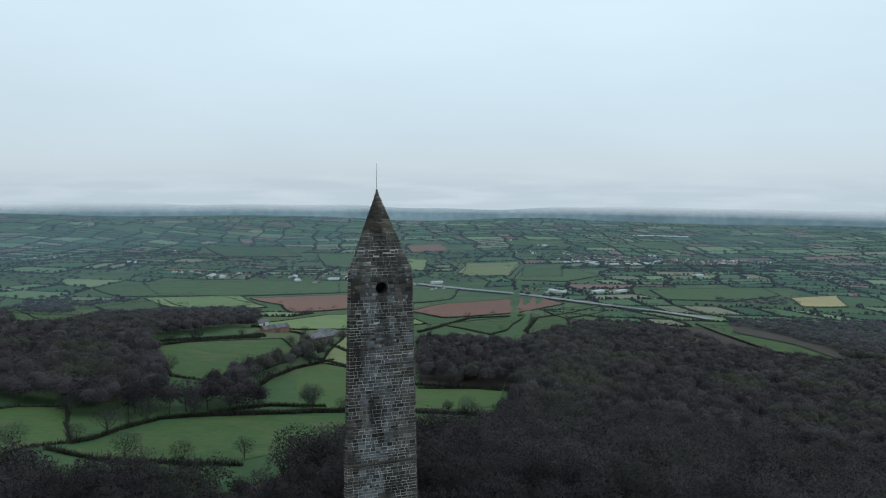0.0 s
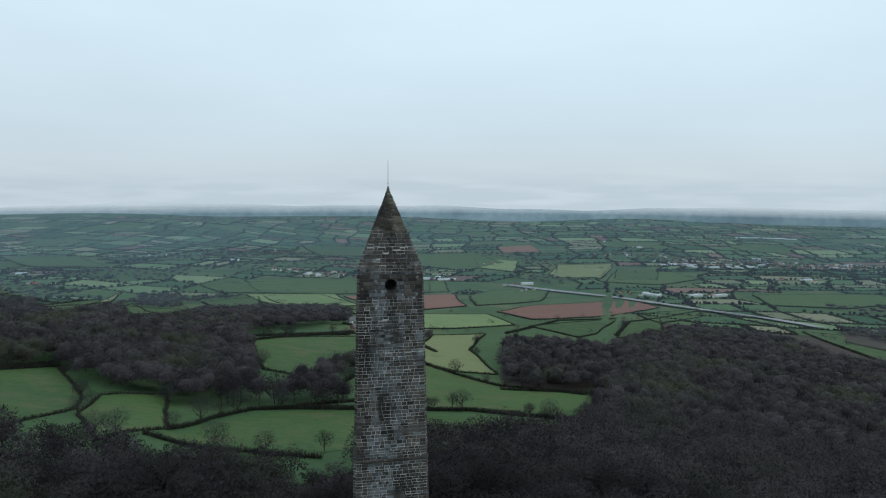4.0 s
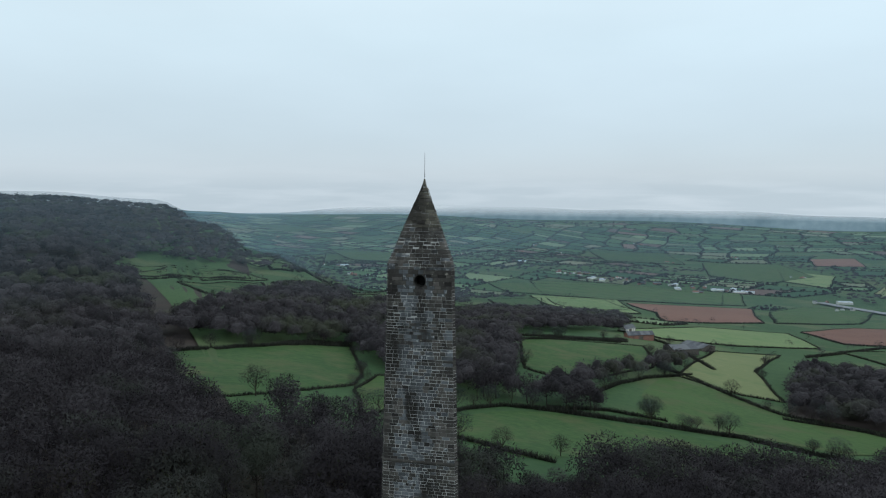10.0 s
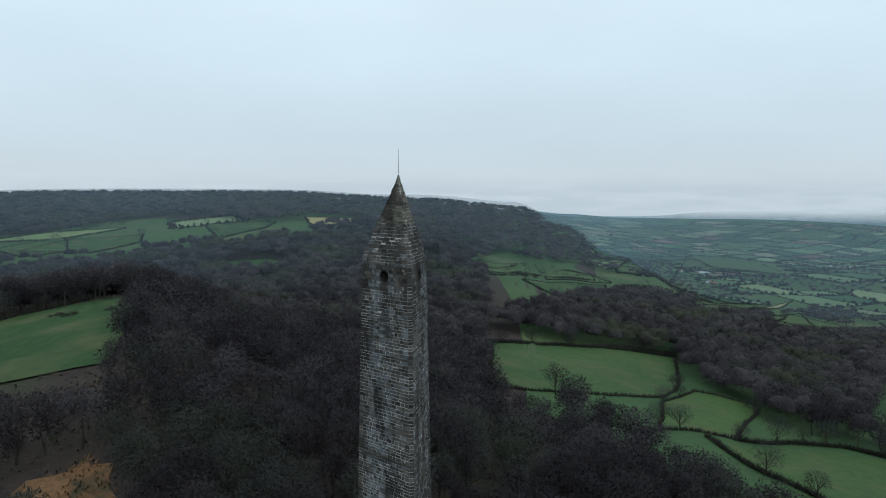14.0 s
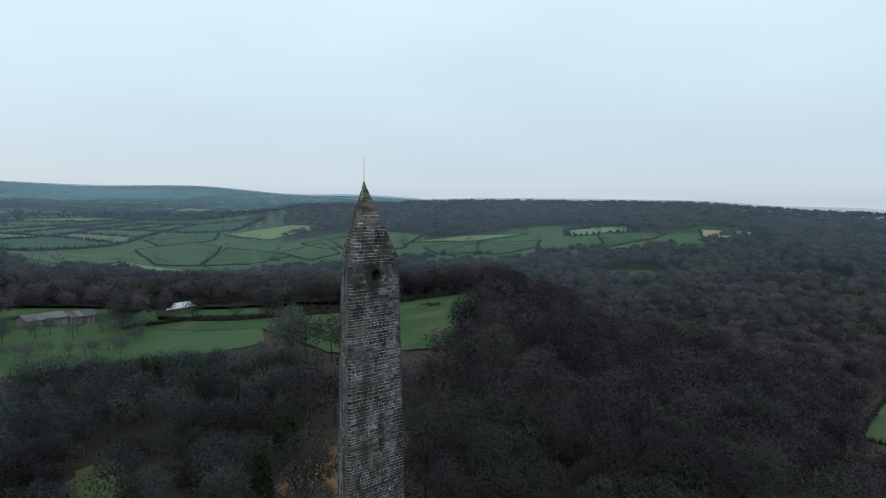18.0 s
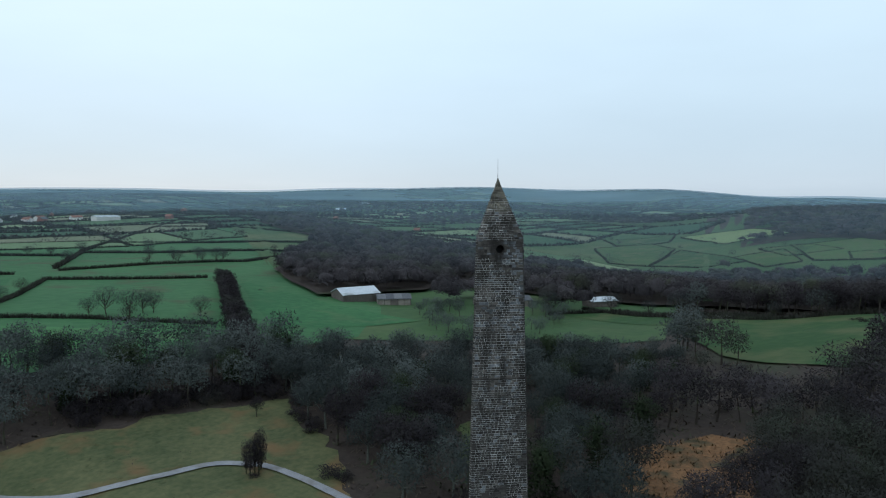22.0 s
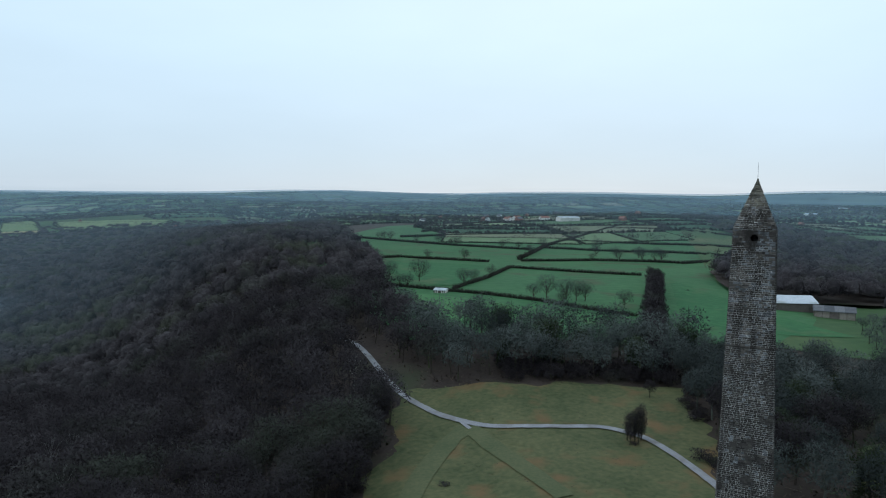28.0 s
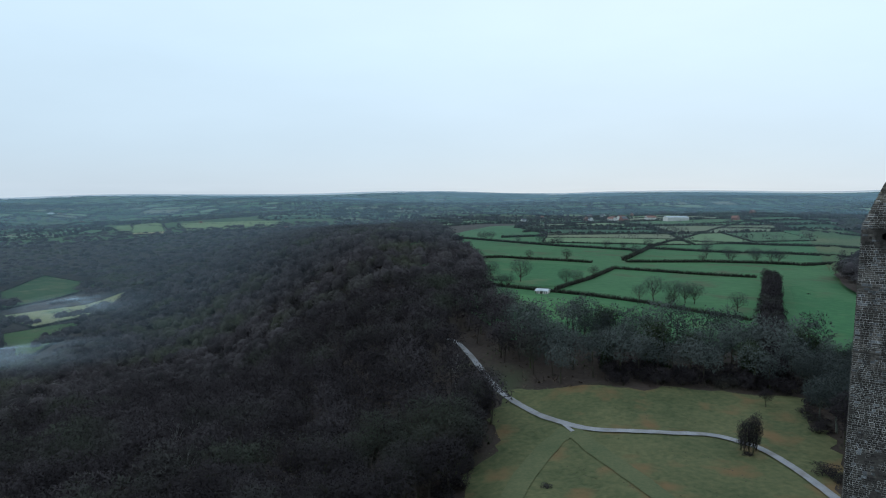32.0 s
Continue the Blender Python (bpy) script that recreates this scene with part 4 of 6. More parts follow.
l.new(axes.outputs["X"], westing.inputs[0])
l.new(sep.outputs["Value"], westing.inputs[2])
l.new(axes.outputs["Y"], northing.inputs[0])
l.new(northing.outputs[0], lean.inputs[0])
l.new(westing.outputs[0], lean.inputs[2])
# the haze colour covers more with distance from the monument
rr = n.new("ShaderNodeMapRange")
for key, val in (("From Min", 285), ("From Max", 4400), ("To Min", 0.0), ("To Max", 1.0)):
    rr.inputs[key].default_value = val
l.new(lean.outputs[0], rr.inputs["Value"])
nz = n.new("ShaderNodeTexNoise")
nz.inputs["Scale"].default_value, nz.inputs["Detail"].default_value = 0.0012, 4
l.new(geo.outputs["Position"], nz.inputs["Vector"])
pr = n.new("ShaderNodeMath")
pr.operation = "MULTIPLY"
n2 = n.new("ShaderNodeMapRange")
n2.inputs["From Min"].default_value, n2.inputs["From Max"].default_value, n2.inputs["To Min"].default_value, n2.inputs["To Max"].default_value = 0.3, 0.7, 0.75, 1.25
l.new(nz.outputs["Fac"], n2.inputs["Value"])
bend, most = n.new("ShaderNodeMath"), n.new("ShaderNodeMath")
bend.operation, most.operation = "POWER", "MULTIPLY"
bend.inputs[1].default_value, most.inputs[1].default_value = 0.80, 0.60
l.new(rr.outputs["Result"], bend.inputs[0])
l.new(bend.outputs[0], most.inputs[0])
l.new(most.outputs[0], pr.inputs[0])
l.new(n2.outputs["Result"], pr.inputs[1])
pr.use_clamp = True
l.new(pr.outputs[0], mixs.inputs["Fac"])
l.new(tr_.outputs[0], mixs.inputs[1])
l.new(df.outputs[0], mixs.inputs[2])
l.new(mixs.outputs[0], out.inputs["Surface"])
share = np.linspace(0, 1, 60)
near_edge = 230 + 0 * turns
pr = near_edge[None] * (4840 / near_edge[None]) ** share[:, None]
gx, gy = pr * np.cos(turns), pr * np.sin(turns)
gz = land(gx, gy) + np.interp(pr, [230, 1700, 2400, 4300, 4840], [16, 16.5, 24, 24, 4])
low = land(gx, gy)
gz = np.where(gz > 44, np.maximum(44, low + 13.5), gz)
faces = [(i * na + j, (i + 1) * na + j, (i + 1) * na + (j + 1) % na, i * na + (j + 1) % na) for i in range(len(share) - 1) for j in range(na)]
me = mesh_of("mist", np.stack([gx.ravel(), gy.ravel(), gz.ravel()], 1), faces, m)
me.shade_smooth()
mist = tagged(new("mist", me), "see-through sheet painting distance haze over the far country", "mist", kind="stuff")
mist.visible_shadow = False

# ---- the hills that close the vale, haze painted into their colour ----
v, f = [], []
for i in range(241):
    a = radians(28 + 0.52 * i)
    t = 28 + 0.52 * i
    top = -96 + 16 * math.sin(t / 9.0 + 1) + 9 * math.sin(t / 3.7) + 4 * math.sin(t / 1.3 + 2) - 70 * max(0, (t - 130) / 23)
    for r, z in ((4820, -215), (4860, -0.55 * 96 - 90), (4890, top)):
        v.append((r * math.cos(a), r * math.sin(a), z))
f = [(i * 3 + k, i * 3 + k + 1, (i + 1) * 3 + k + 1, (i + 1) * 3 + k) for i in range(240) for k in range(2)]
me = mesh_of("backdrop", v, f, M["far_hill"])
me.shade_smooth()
tagged(new("backdrop", me), "hills beyond the vale with blue-grey haze painted in", "hills", kind="structure")

# ---- smoke drifting over the wood from a fire in the valley ----
sm = m.copy()
sm.name = "wood_smoke"
n, l = sm.node_tree.nodes, sm.node_tree.links
diff = next(q for q in n if q.type == "BSDF_DIFFUSE")
diff.inputs["Color"].default_value = (0.36, 0.45, 0.52, 1)
mix_node = next(q for q in n if q.type == "MIX_SHADER")
co, grad, nz, ad, mu = n.new("ShaderNodeTexCoord"), n.new("ShaderNodeTexGradient"), n.new("ShaderNodeTexNoise"), n.new("ShaderNodeMapRange"), n.new("ShaderNodeMath")
grad.gradient_type = "QUADRATIC_SPHERE"
nz.inputs["Scale"].default_value, nz.inputs["Detail"].default_value = 3.0, 5
ad.inputs["From Min"].default_value, ad.inputs["From Max"].default_value, ad.inputs["To Max"].default_value = 0.32, 0.66, 0.55
mu.operation = "MULTIPLY"
level = n.new("ShaderNodeVectorMath")
level.operation = "MULTIPLY"
level.inputs[1].default_value = (1, 1, 0)
l.new(co.outputs["Object"], level.inputs[0])
l.new(level.outputs[0], grad.inputs["Vector"])
l.new(level.outputs[0], nz.inputs["Vector"])
l.new(nz.outputs["Fac"], ad.inputs["Value"])
l.new(ad.outputs["Result"], mu.inputs[0])
l.new(grad.outputs["Fac"], mu.inputs[1])
l.new(mu.outputs[0], mix_node.inputs["Fac"])
for cx, cy, rx, ry, turn, up in ((255, -300, 75, 150, 8, 15), (345, -560, 80, 160, 20, 17)):
    v, f = [], []
    for i in range(13):
        for j in range(25):
            q, t = i / 12, 2 * math.pi * j / 24
            u, w = q * math.cos(t), q * math.sin(t)
            ct, st = math.cos(radians(turn)), math.sin(radians(turn))
            X0, Y0 = cx + u * rx * ct - w * ry * st, cy + u * rx * st + w * ry * ct
            v.append((u, w, float(land(X0, Y0)) + up + 9 * (1 - q)))
    f = [(i * 25 + j, (i + 1) * 25 + j, (i + 1) * 25 + j + 1, i * 25 + j + 1) for i in range(12) for j in range(24)]
    me = mesh_of("smoke", v, f, sm)
    me.shade_smooth()
    ob = tagged(new("smoke", me), "thin blue-grey smoke drifting over bare woods", "smoke", kind="stuff")
    ob.matrix_basis = Matrix.Translation((cx, cy, 0)) @ Matrix.Rotation(radians(turn), 4, "Z") @ Matrix.Diagonal((rx, ry, 1, 1))
    ob.visible_shadow = False


# ---- the monument ----
FACES = (-70.0, 50.0, 170.0)
SHOULDER, APEX, CUT, HOLE_Z, HOLE_R = 48.85, 53.0, 0.22, 48.0, 0.30


def ashlar(name, dark, light, source, lichen, amount):
    """Weathered coursed stone: every block has its own tone, with black runs and pale lichen over several blocks."""
    m = mat(name, dark, light, 0.5, 7.0, rough=0.92, bump=0.7, mix=0.35, island=0.45 if source == "island" else 0, objrand=0.45 if source == "object" else 0,
            spots=(lichen, 4.5, amount - 0.03, amount + 0.08))
    n, l = m.node_tree.nodes, m.node_tree.links
    bsdf = n["Principled BSDF"]
    old = bsdf.inputs["Base Color"].links[0].from_socket
    geo, mp, nz, rg, mx = n.new("ShaderNodeNewGeometry"), n.new("ShaderNodeMapping"), n.new("ShaderNodeTexNoise"), n.new("ShaderNodeMapRange"), n.new("ShaderNodeMix")
    mp.inputs["Scale"].default_value = (1.0, 1.0, 0.28)
    nz.inputs["Scale"].default_value, nz.inputs["Detail"].default_value = 1.1, 5
    rg.inputs["From Min"].default_value, rg.inputs["From Max"].default_value = 0.47, 0.66
    mx.data_type = "RGBA"
    mx.inputs["B"].default_value = (0.040, 0.037, 0.031, 1) if name.endswith("cap") else (0.024, 0.022, 0.020, 1)
    l.new(geo.outputs["Position"], mp.inputs["Vector"])
    l.new(mp.outputs["Vector"], nz.inputs["Vector"])
    l.new(nz.outputs["Fac"], rg.inputs["Value"])
    l.new(rg.outputs["Result"], mx.inputs["Factor"])
    l.new(old, mx.inputs["A"])
    l.new(mx.outputs["Result"], bsdf.inputs["Base Color"])
    return m


TONES = {"grey": ((0.066, 0.071, 0.076), (0.150, 0.161, 0.172)), "brown": ((0.044, 0.041, 0.037), (0.108, 0.100, 0.090)), "black": ((0.024, 0.022, 0.021), (0.062, 0.058, 0.053)), "cap": ((0.050, 0.047, 0.038), (0.13, 0.122, 0.098))}
LICHEN = {"grey": ((0.42, 0.43, 0.43), 0.64), "brown": ((0.30, 0.28, 0.24), 0.67), "black": ((0.34, 0.35, 0.36), 0.72), "cap": ((0.22, 0.20, 0.15), 0.60)}
STONE = {(tone, source): ashlar("ashlar_" + tone, *TONES[tone], source, *LICHEN[tone]) for tone in TONES for source in ("island", "object")}
MORTAR = mat("lime_mortar", (0.26, 0.26, 0.25), (0.50, 0.50, 0.48), 0.6, 6.0, bump=0.3, spots=((0.05, 0.047, 0.042), 0.7, 0.50, 0.62))
# near-black that stands in for the shade inside the openings
HOLE_SHADE = mat("painted_hole_shade", (0.012, 0.012, 0.012), (0.02, 0.02, 0.02), 1.0, 4.0)


def side(z):
    return 3.62 + 0.049 * (SHOULDER - z) if z <= SHOULDER else max(0.10, 3.62 * (APEX - z) / (APEX - SHOULDER))


def cut(z):
    return CUT if z <= SHOULDER else CUT * side(z) / 3.62


def on_face(az, u, z, out):
    """A point on a main face: u along it, z up, out from its plane."""
    a = radians(az)
    d = side(z) * 0.288675 + out
    return (d * math.cos(a) - u * math.sin(a), d * math.sin(a) + u * math.cos(a), z)


def on_corner(az, u, z, out):
    a = radians(az)
    d = side(z) * 0.57735 - 0.866 * cut(z) + out
    return (d * math.cos(a) - u * math.sin(a), d * math.sin(a) + u * math.cos(a), z)


def half(z):
    return side(z) / 2 - cut(z)


def block(place, az, u0, u1, z0, z1, proud, bevel=0.011, tilt=0.0):
    """One stone: five faces with a chamfered front. u0, u1 are pairs at the bottom and the top."""
    v, f = [], []
    back = [(u0[0], z0), (u1[0], z0), (u1[1], z1), (u0[1], z1)]
    b = bevel
    front = [(u0[0] + b, z0 + b), (u1[0] - b, z0 + b), (u1[1] - b, z1 - b), (u0[1] + b, z1 - b)]
    v += [place(az, u, z, -0.10) for u, z in back]
    v += [place(az, u, z, proud - b) for u, z in back]
    v += [place(az, u, z, proud + tilt * (1 if i > 1 else -1)) for i, (u, z) in enumerate(front)]
    for i in range(4):
        j = (i + 1) % 4
        f += [(i, j, 4 + j, 4 + i), (4 + i, 4 + j, 8 + j, 8 + i)]
    f.append((8, 9, 10, 11))
    return v, f


monument = tagged(new("monument"), "tall three-sided obelisk of weathered grey coursed stone", "monument")
# core of mortar and rubble behind the blocks, with the round openings going in
core, ring_wall = bmesh.new(), bmesh.new()


def core_quad(pts):
    core.faces.new([core.verts.new(p) for p in pts])


levels = [-1.0, 12.0, 25.0, 37.0, HOLE_Z - 0.6, HOLE_Z + 0.6, SHOULDER, 50.2, 51.6, 52.6, APEX]
for az in FACES:
    for z0, z1 in zip(levels, levels[1:]):
        holed = abs(z0 - (HOLE_Z - 0.6)) < 1e-6 and az != 170.0
        if not holed:
            core_quad([on_face(az, -half(z0), z0, -0.004), on_face(az, half(z0), z0, -0.004), on_face(az, half(z1), z1, -0.004), on_face(az, -half(z1), z1, -0.004)])
        else:
            ring, rim, inner = [], [], []
            tube = bmesh.new()
            for i in range(32):
                t = 2 * math.pi * i / 32
                c, s = math.cos(t), math.sin(t)
                k = min(0.6 / max(abs(s), 1e-6), half(HOLE_Z) / max(abs(c), 1e-6))
                zz = HOLE_Z + k * s
                ring.append(on_face(az, k * c if abs(c) * 0.6 < abs(s) * half(HOLE_Z) else math.copysign(half(zz), c), zz, -0.004))
                rim.append(on_face(az, HOLE_R * c, HOLE_Z + HOLE_R * s, -0.004))
                inner.append(on_face(az, HOLE_R * c, HOLE_Z + HOLE_R * s, -0.75))
            for i in range(32):
                j = (i + 1) % 32
                ring_wall.faces.new([ring_wall.verts.new(p) for p in (ring[i], ring[j], rim[j], rim[i])])
                tube.faces.new([tube.verts.new(p) for p in (rim[i], rim[j], inner[j], inner[i])])
        if holed:
            bmesh.ops.remove_doubles(tube, verts=tube.verts, dist=0.001)
            # black stone tone paints the shade on the sides of the opening
            part("opening", tube, STONE["black", "island"], monument, "sides of a round opening painted dark as in shade")
        core_quad([on_corner(az + 60, -cut(z0) / 2, z0, -0.004), on_corner(az + 60, cut(z0) / 2, z0, -0.004), on_corner(az + 60, cut(z1) / 2, z1, -0.004), on_corner(az + 60, -cut(z1) / 2, z1, -0.004)])
bmesh.ops.remove_doubles(core, verts=core.verts, dist=0.02)
bmesh.ops.recalc_face_normals(core, faces=core.faces)
bmesh.ops.recalc_face_normals(ring_wall, faces=ring_wall.faces)
part("opening_wall", ring_wall, STONE["black", "island"], monument, "dark stained wall round the openings")
part("core", core, MORTAR, monument, "pale lime mortar showing in the joints")
# solid dark plug added behind the openings in place of their shade
chamber = bmesh.new()
bmesh.ops.create_cone(chamber, cap_ends=True, segments=6, radius1=0.42, radius2=0.42, depth=1.2, matrix=Matrix.Translation((0, 0, HOLE_Z)))
part("chamber", chamber, HOLE_SHADE, monument, "near-black plug painted as the shade inside the openings")

rng = np.random.default_rng(21)
stones = []
z = -0.6
courses = []
while z < APEX - 0.35:
    h = float(rng.choice([0.13, 0.15, 0.17, 0.18, 0.21])) if z < SHOULDER - 1.6 else float(rng.choice([0.15, 0.17, 0.19, 0.22]))
    if z < SHOULDER < z + h + 0.12:
        h = SHOULDER - z
    courses.append((z, z + h))
    z += h
courses.append((z, APEX - 0.12))
for z0, z1 in courses:
    g = 0.0085 if z0 < SHOULDER else 0.007
    for az in FACES:
        w0, w1 = half(z0), half(z1)
        cuts = [-1.0]
        while True:
            step = rng.uniform(0.17, 0.42) / max(w0, 0.3)
            if cuts[-1] + step > 1 - 0.22 / max(w0, 0.3):
                break
            cuts.append(cuts[-1] + step)
        cuts.append(1.0)
        for a, b in zip(cuts, cuts[1:]):
            uc, zc = (a + b) / 2 * w0, (z0 + z1) / 2
            wide = (b - a) * w0 / 2
            if az != 170.0 and abs(zc - HOLE_Z) < HOLE_R + 0.25 + (z1 - z0) / 2 and abs(uc) - wide < HOLE_R + 0.12:
                # blocks stop at the ring of the opening
                ring = HOLE_R + 0.012
                dz = min(abs(z0 - HOLE_Z), abs(z1 - HOLE_Z)) if (z0 - HOLE_Z) * (z1 - HOLE_Z) > 0 else 0
                if dz < ring:
                    k = math.sqrt(ring * ring - dz * dz)
                    for lo, hi in ((a * w0, min(b * w0, -k)), (max(a * w0, k), b * w0)):
                        if hi - lo > 0.05:
                            stones.append((az, block(on_face, az, (lo + g, lo + g), (hi - g, hi - g), z0 + g, z1 - g, rng.uniform(0.0, 0.022)), (lo + hi) / 2, zc, "face"))
                    continue
            stones.append((az, block(on_face, az, (a * w0 + g, a * w1 + g), (b * w0 - g, b * w1 - g), z0 + g, z1 - g, rng.uniform(0.0, 0.026 if zc < SHOULDER else 0.035), tilt=rng.normal(0, 0.003 if zc < SHOULDER else 0.008)), uc, zc, "face"))
        c0, c1 = cut(z0) / 2, cut(z1) / 2
        if c1 > 0.03:
            stones.append((az, block(on_corner, az + 60, (-c0, -c1), (c0, c1), z0 + g, z1 - g, rng.uniform(0.0, 0.02), bevel=0.01), 0, (z0 + z1) / 2, "corner"))

def tone_of(az, u, zc, where):
    p = rng.uniform()
    if zc > SHOULDER + 1.7:
        return "cap" if p < 0.78 else "black" if p < 0.84 else "brown"
    if zc > SHOULDER - 0.3:
        return "brown" if p < 0.62 else "grey" if p < 0.80 else "black"
    if where == "corner":
        return "brown" if p < 0.55 else "black"
    if where == "ring":
        return "black"
    x = u / half(zc)
    if az == -70.0:
        if abs(u - 0.12) < 0.28 and 46.3 < zc < HOLE_Z - 0.2:
            return "black" if p < 0.85 else "brown"
        if x < -0.66:
            return "black" if p < 0.55 else "brown"
        if x > 0.35:
            return "brown" if p < 0.62 else "black" if p < 0.8 else "grey"
        return "grey" if p < 0.70 else "brown" if p < 0.92 else "black"
    if az == 50.0:
        if zc < 36.3 + 0.5 * math.sin(u * 3):
            return "black" if p < 0.86 else "grey" if p < 0.93 else "brown"
        if x > 0.0:
            return "grey" if p < 0.45 else "brown" if p < 0.88 else "black"
        return "brown" if p < 0.68 else "grey" if p < 0.86 else "black"
    return "black" if p < 0.5 else "brown" if p < 0.88 else "grey"


order = sorted(range(len(stones)), key=lambda i: -stones[i][3] + (100 if stones[i][0] == 170.0 or (stones[i][4] == "corner" and stones[i][0] != -70.0) else 0))
single = set(order[:300])
joined = {}
for i, (az, (v, f), u, zc, where) in enumerate(stones):
    tone = tone_of(az, u, zc, where)
    if i in single:
        ob = new("stone", mesh_of("stone", v, f, STONE[tone, "object"]))
        ob.parent = monument
    else:
        V, F = joined.setdefault(tone, ([], []))
        k = len(V)
        V += v
        F += [tuple(q + k for q in face) for face in f]
for tone, (V, F) in joined.items():
    ob = new("masonry", mesh_of("masonry", V, F, STONE[tone, "island"]))
    ob.parent = monument
    tagged(ob, {"grey": "blue-grey weathered stone blocks", "brown": "brown-grey stone blocks", "black": "soot-black algae-stained stone blocks", "cap": "lichened stone blocks of the point"}[tone], kind="stuff")
# string course, capstone and lightning rod
band = bmesh.new()
zb = 38.85
prof = ((zb - 0.09, 0.035), (zb - 0.05, 0.06), (zb + 0.03, 0.06), (zb + 0.08, 0.03))
loops = []
for z0, o in prof:
    loop = []
    for az in FACES:
        loop += [band.verts.new(on_face(az, -half(z0) - 0.3 * o, z0, o)), band.verts.new(on_face(az, half(z0) + 0.3 * o, z0, o))]
    loops.append(loop)
for lo, hi in zip(loops, loops[1:]):
    for i in range(6):
        band.faces.new((lo[i], lo[(i + 1) % 6], hi[(i + 1) % 6], hi[i]))
part("string_course", band, STONE["brown", "island"], monument, "narrow projecting stone course")
cap = bmesh.new()
bmesh.ops.create_cone(cap, cap_ends=True, segments=9, radius1=0.115, radius2=0.03, depth=0.32, matrix=Matrix.Translation((0, 0, APEX - 0.12)))
bmesh.ops.bevel(cap, geom=cap.edges[:], offset=0.008, segments=1, affect="EDGES")
part("capstone", cap, STONE["cap", "island"], monument, "rounded lichened capstone")
rod = bmesh.new()
bmesh.ops.create_cone(rod, cap_ends=True, segments=8, radius1=0.014, radius2=0.007, depth=1.25, matrix=Matrix.Translation((0, 0, APEX + 0.72)))
bmesh.ops.create_uvsphere(rod, u_segments=8, v_segments=6, radius=0.026, matrix=Matrix.Translation((0, 0, APEX + 0.16)))
part("lightning_rod", rod, M["metal"], monument, "thin dark iron lightning rod")


# ---- trees that can be told apart ----
def foliage(seed, n, height, rad, low, leaf):
    """Loose leaf sprays in an uneven column or dome."""
    rng = np.random.default_rng(seed)
    u = rng.uniform(0, 1, n)
    a = rng.uniform(0, 2 * math.pi, n)
    w = rad * (1 - 0.75 * u) * np.sqrt(rng.uniform(0.15, 1, n)) * (1 + 0.25 * np.sin(3 * a + 5 * u))
    b = np.stack([w * np.cos(a), w * np.sin(a), low + (height - low) * u], 1)
    t = b + rng.normal(0, 1, (n, 3)) * leaf + np.stack([np.cos(a), np.sin(a), 0.2 + 0 * a], 1) * leaf
    return blades(b, t, leaf * rng.uniform(0.5, 1.1, n), rng)


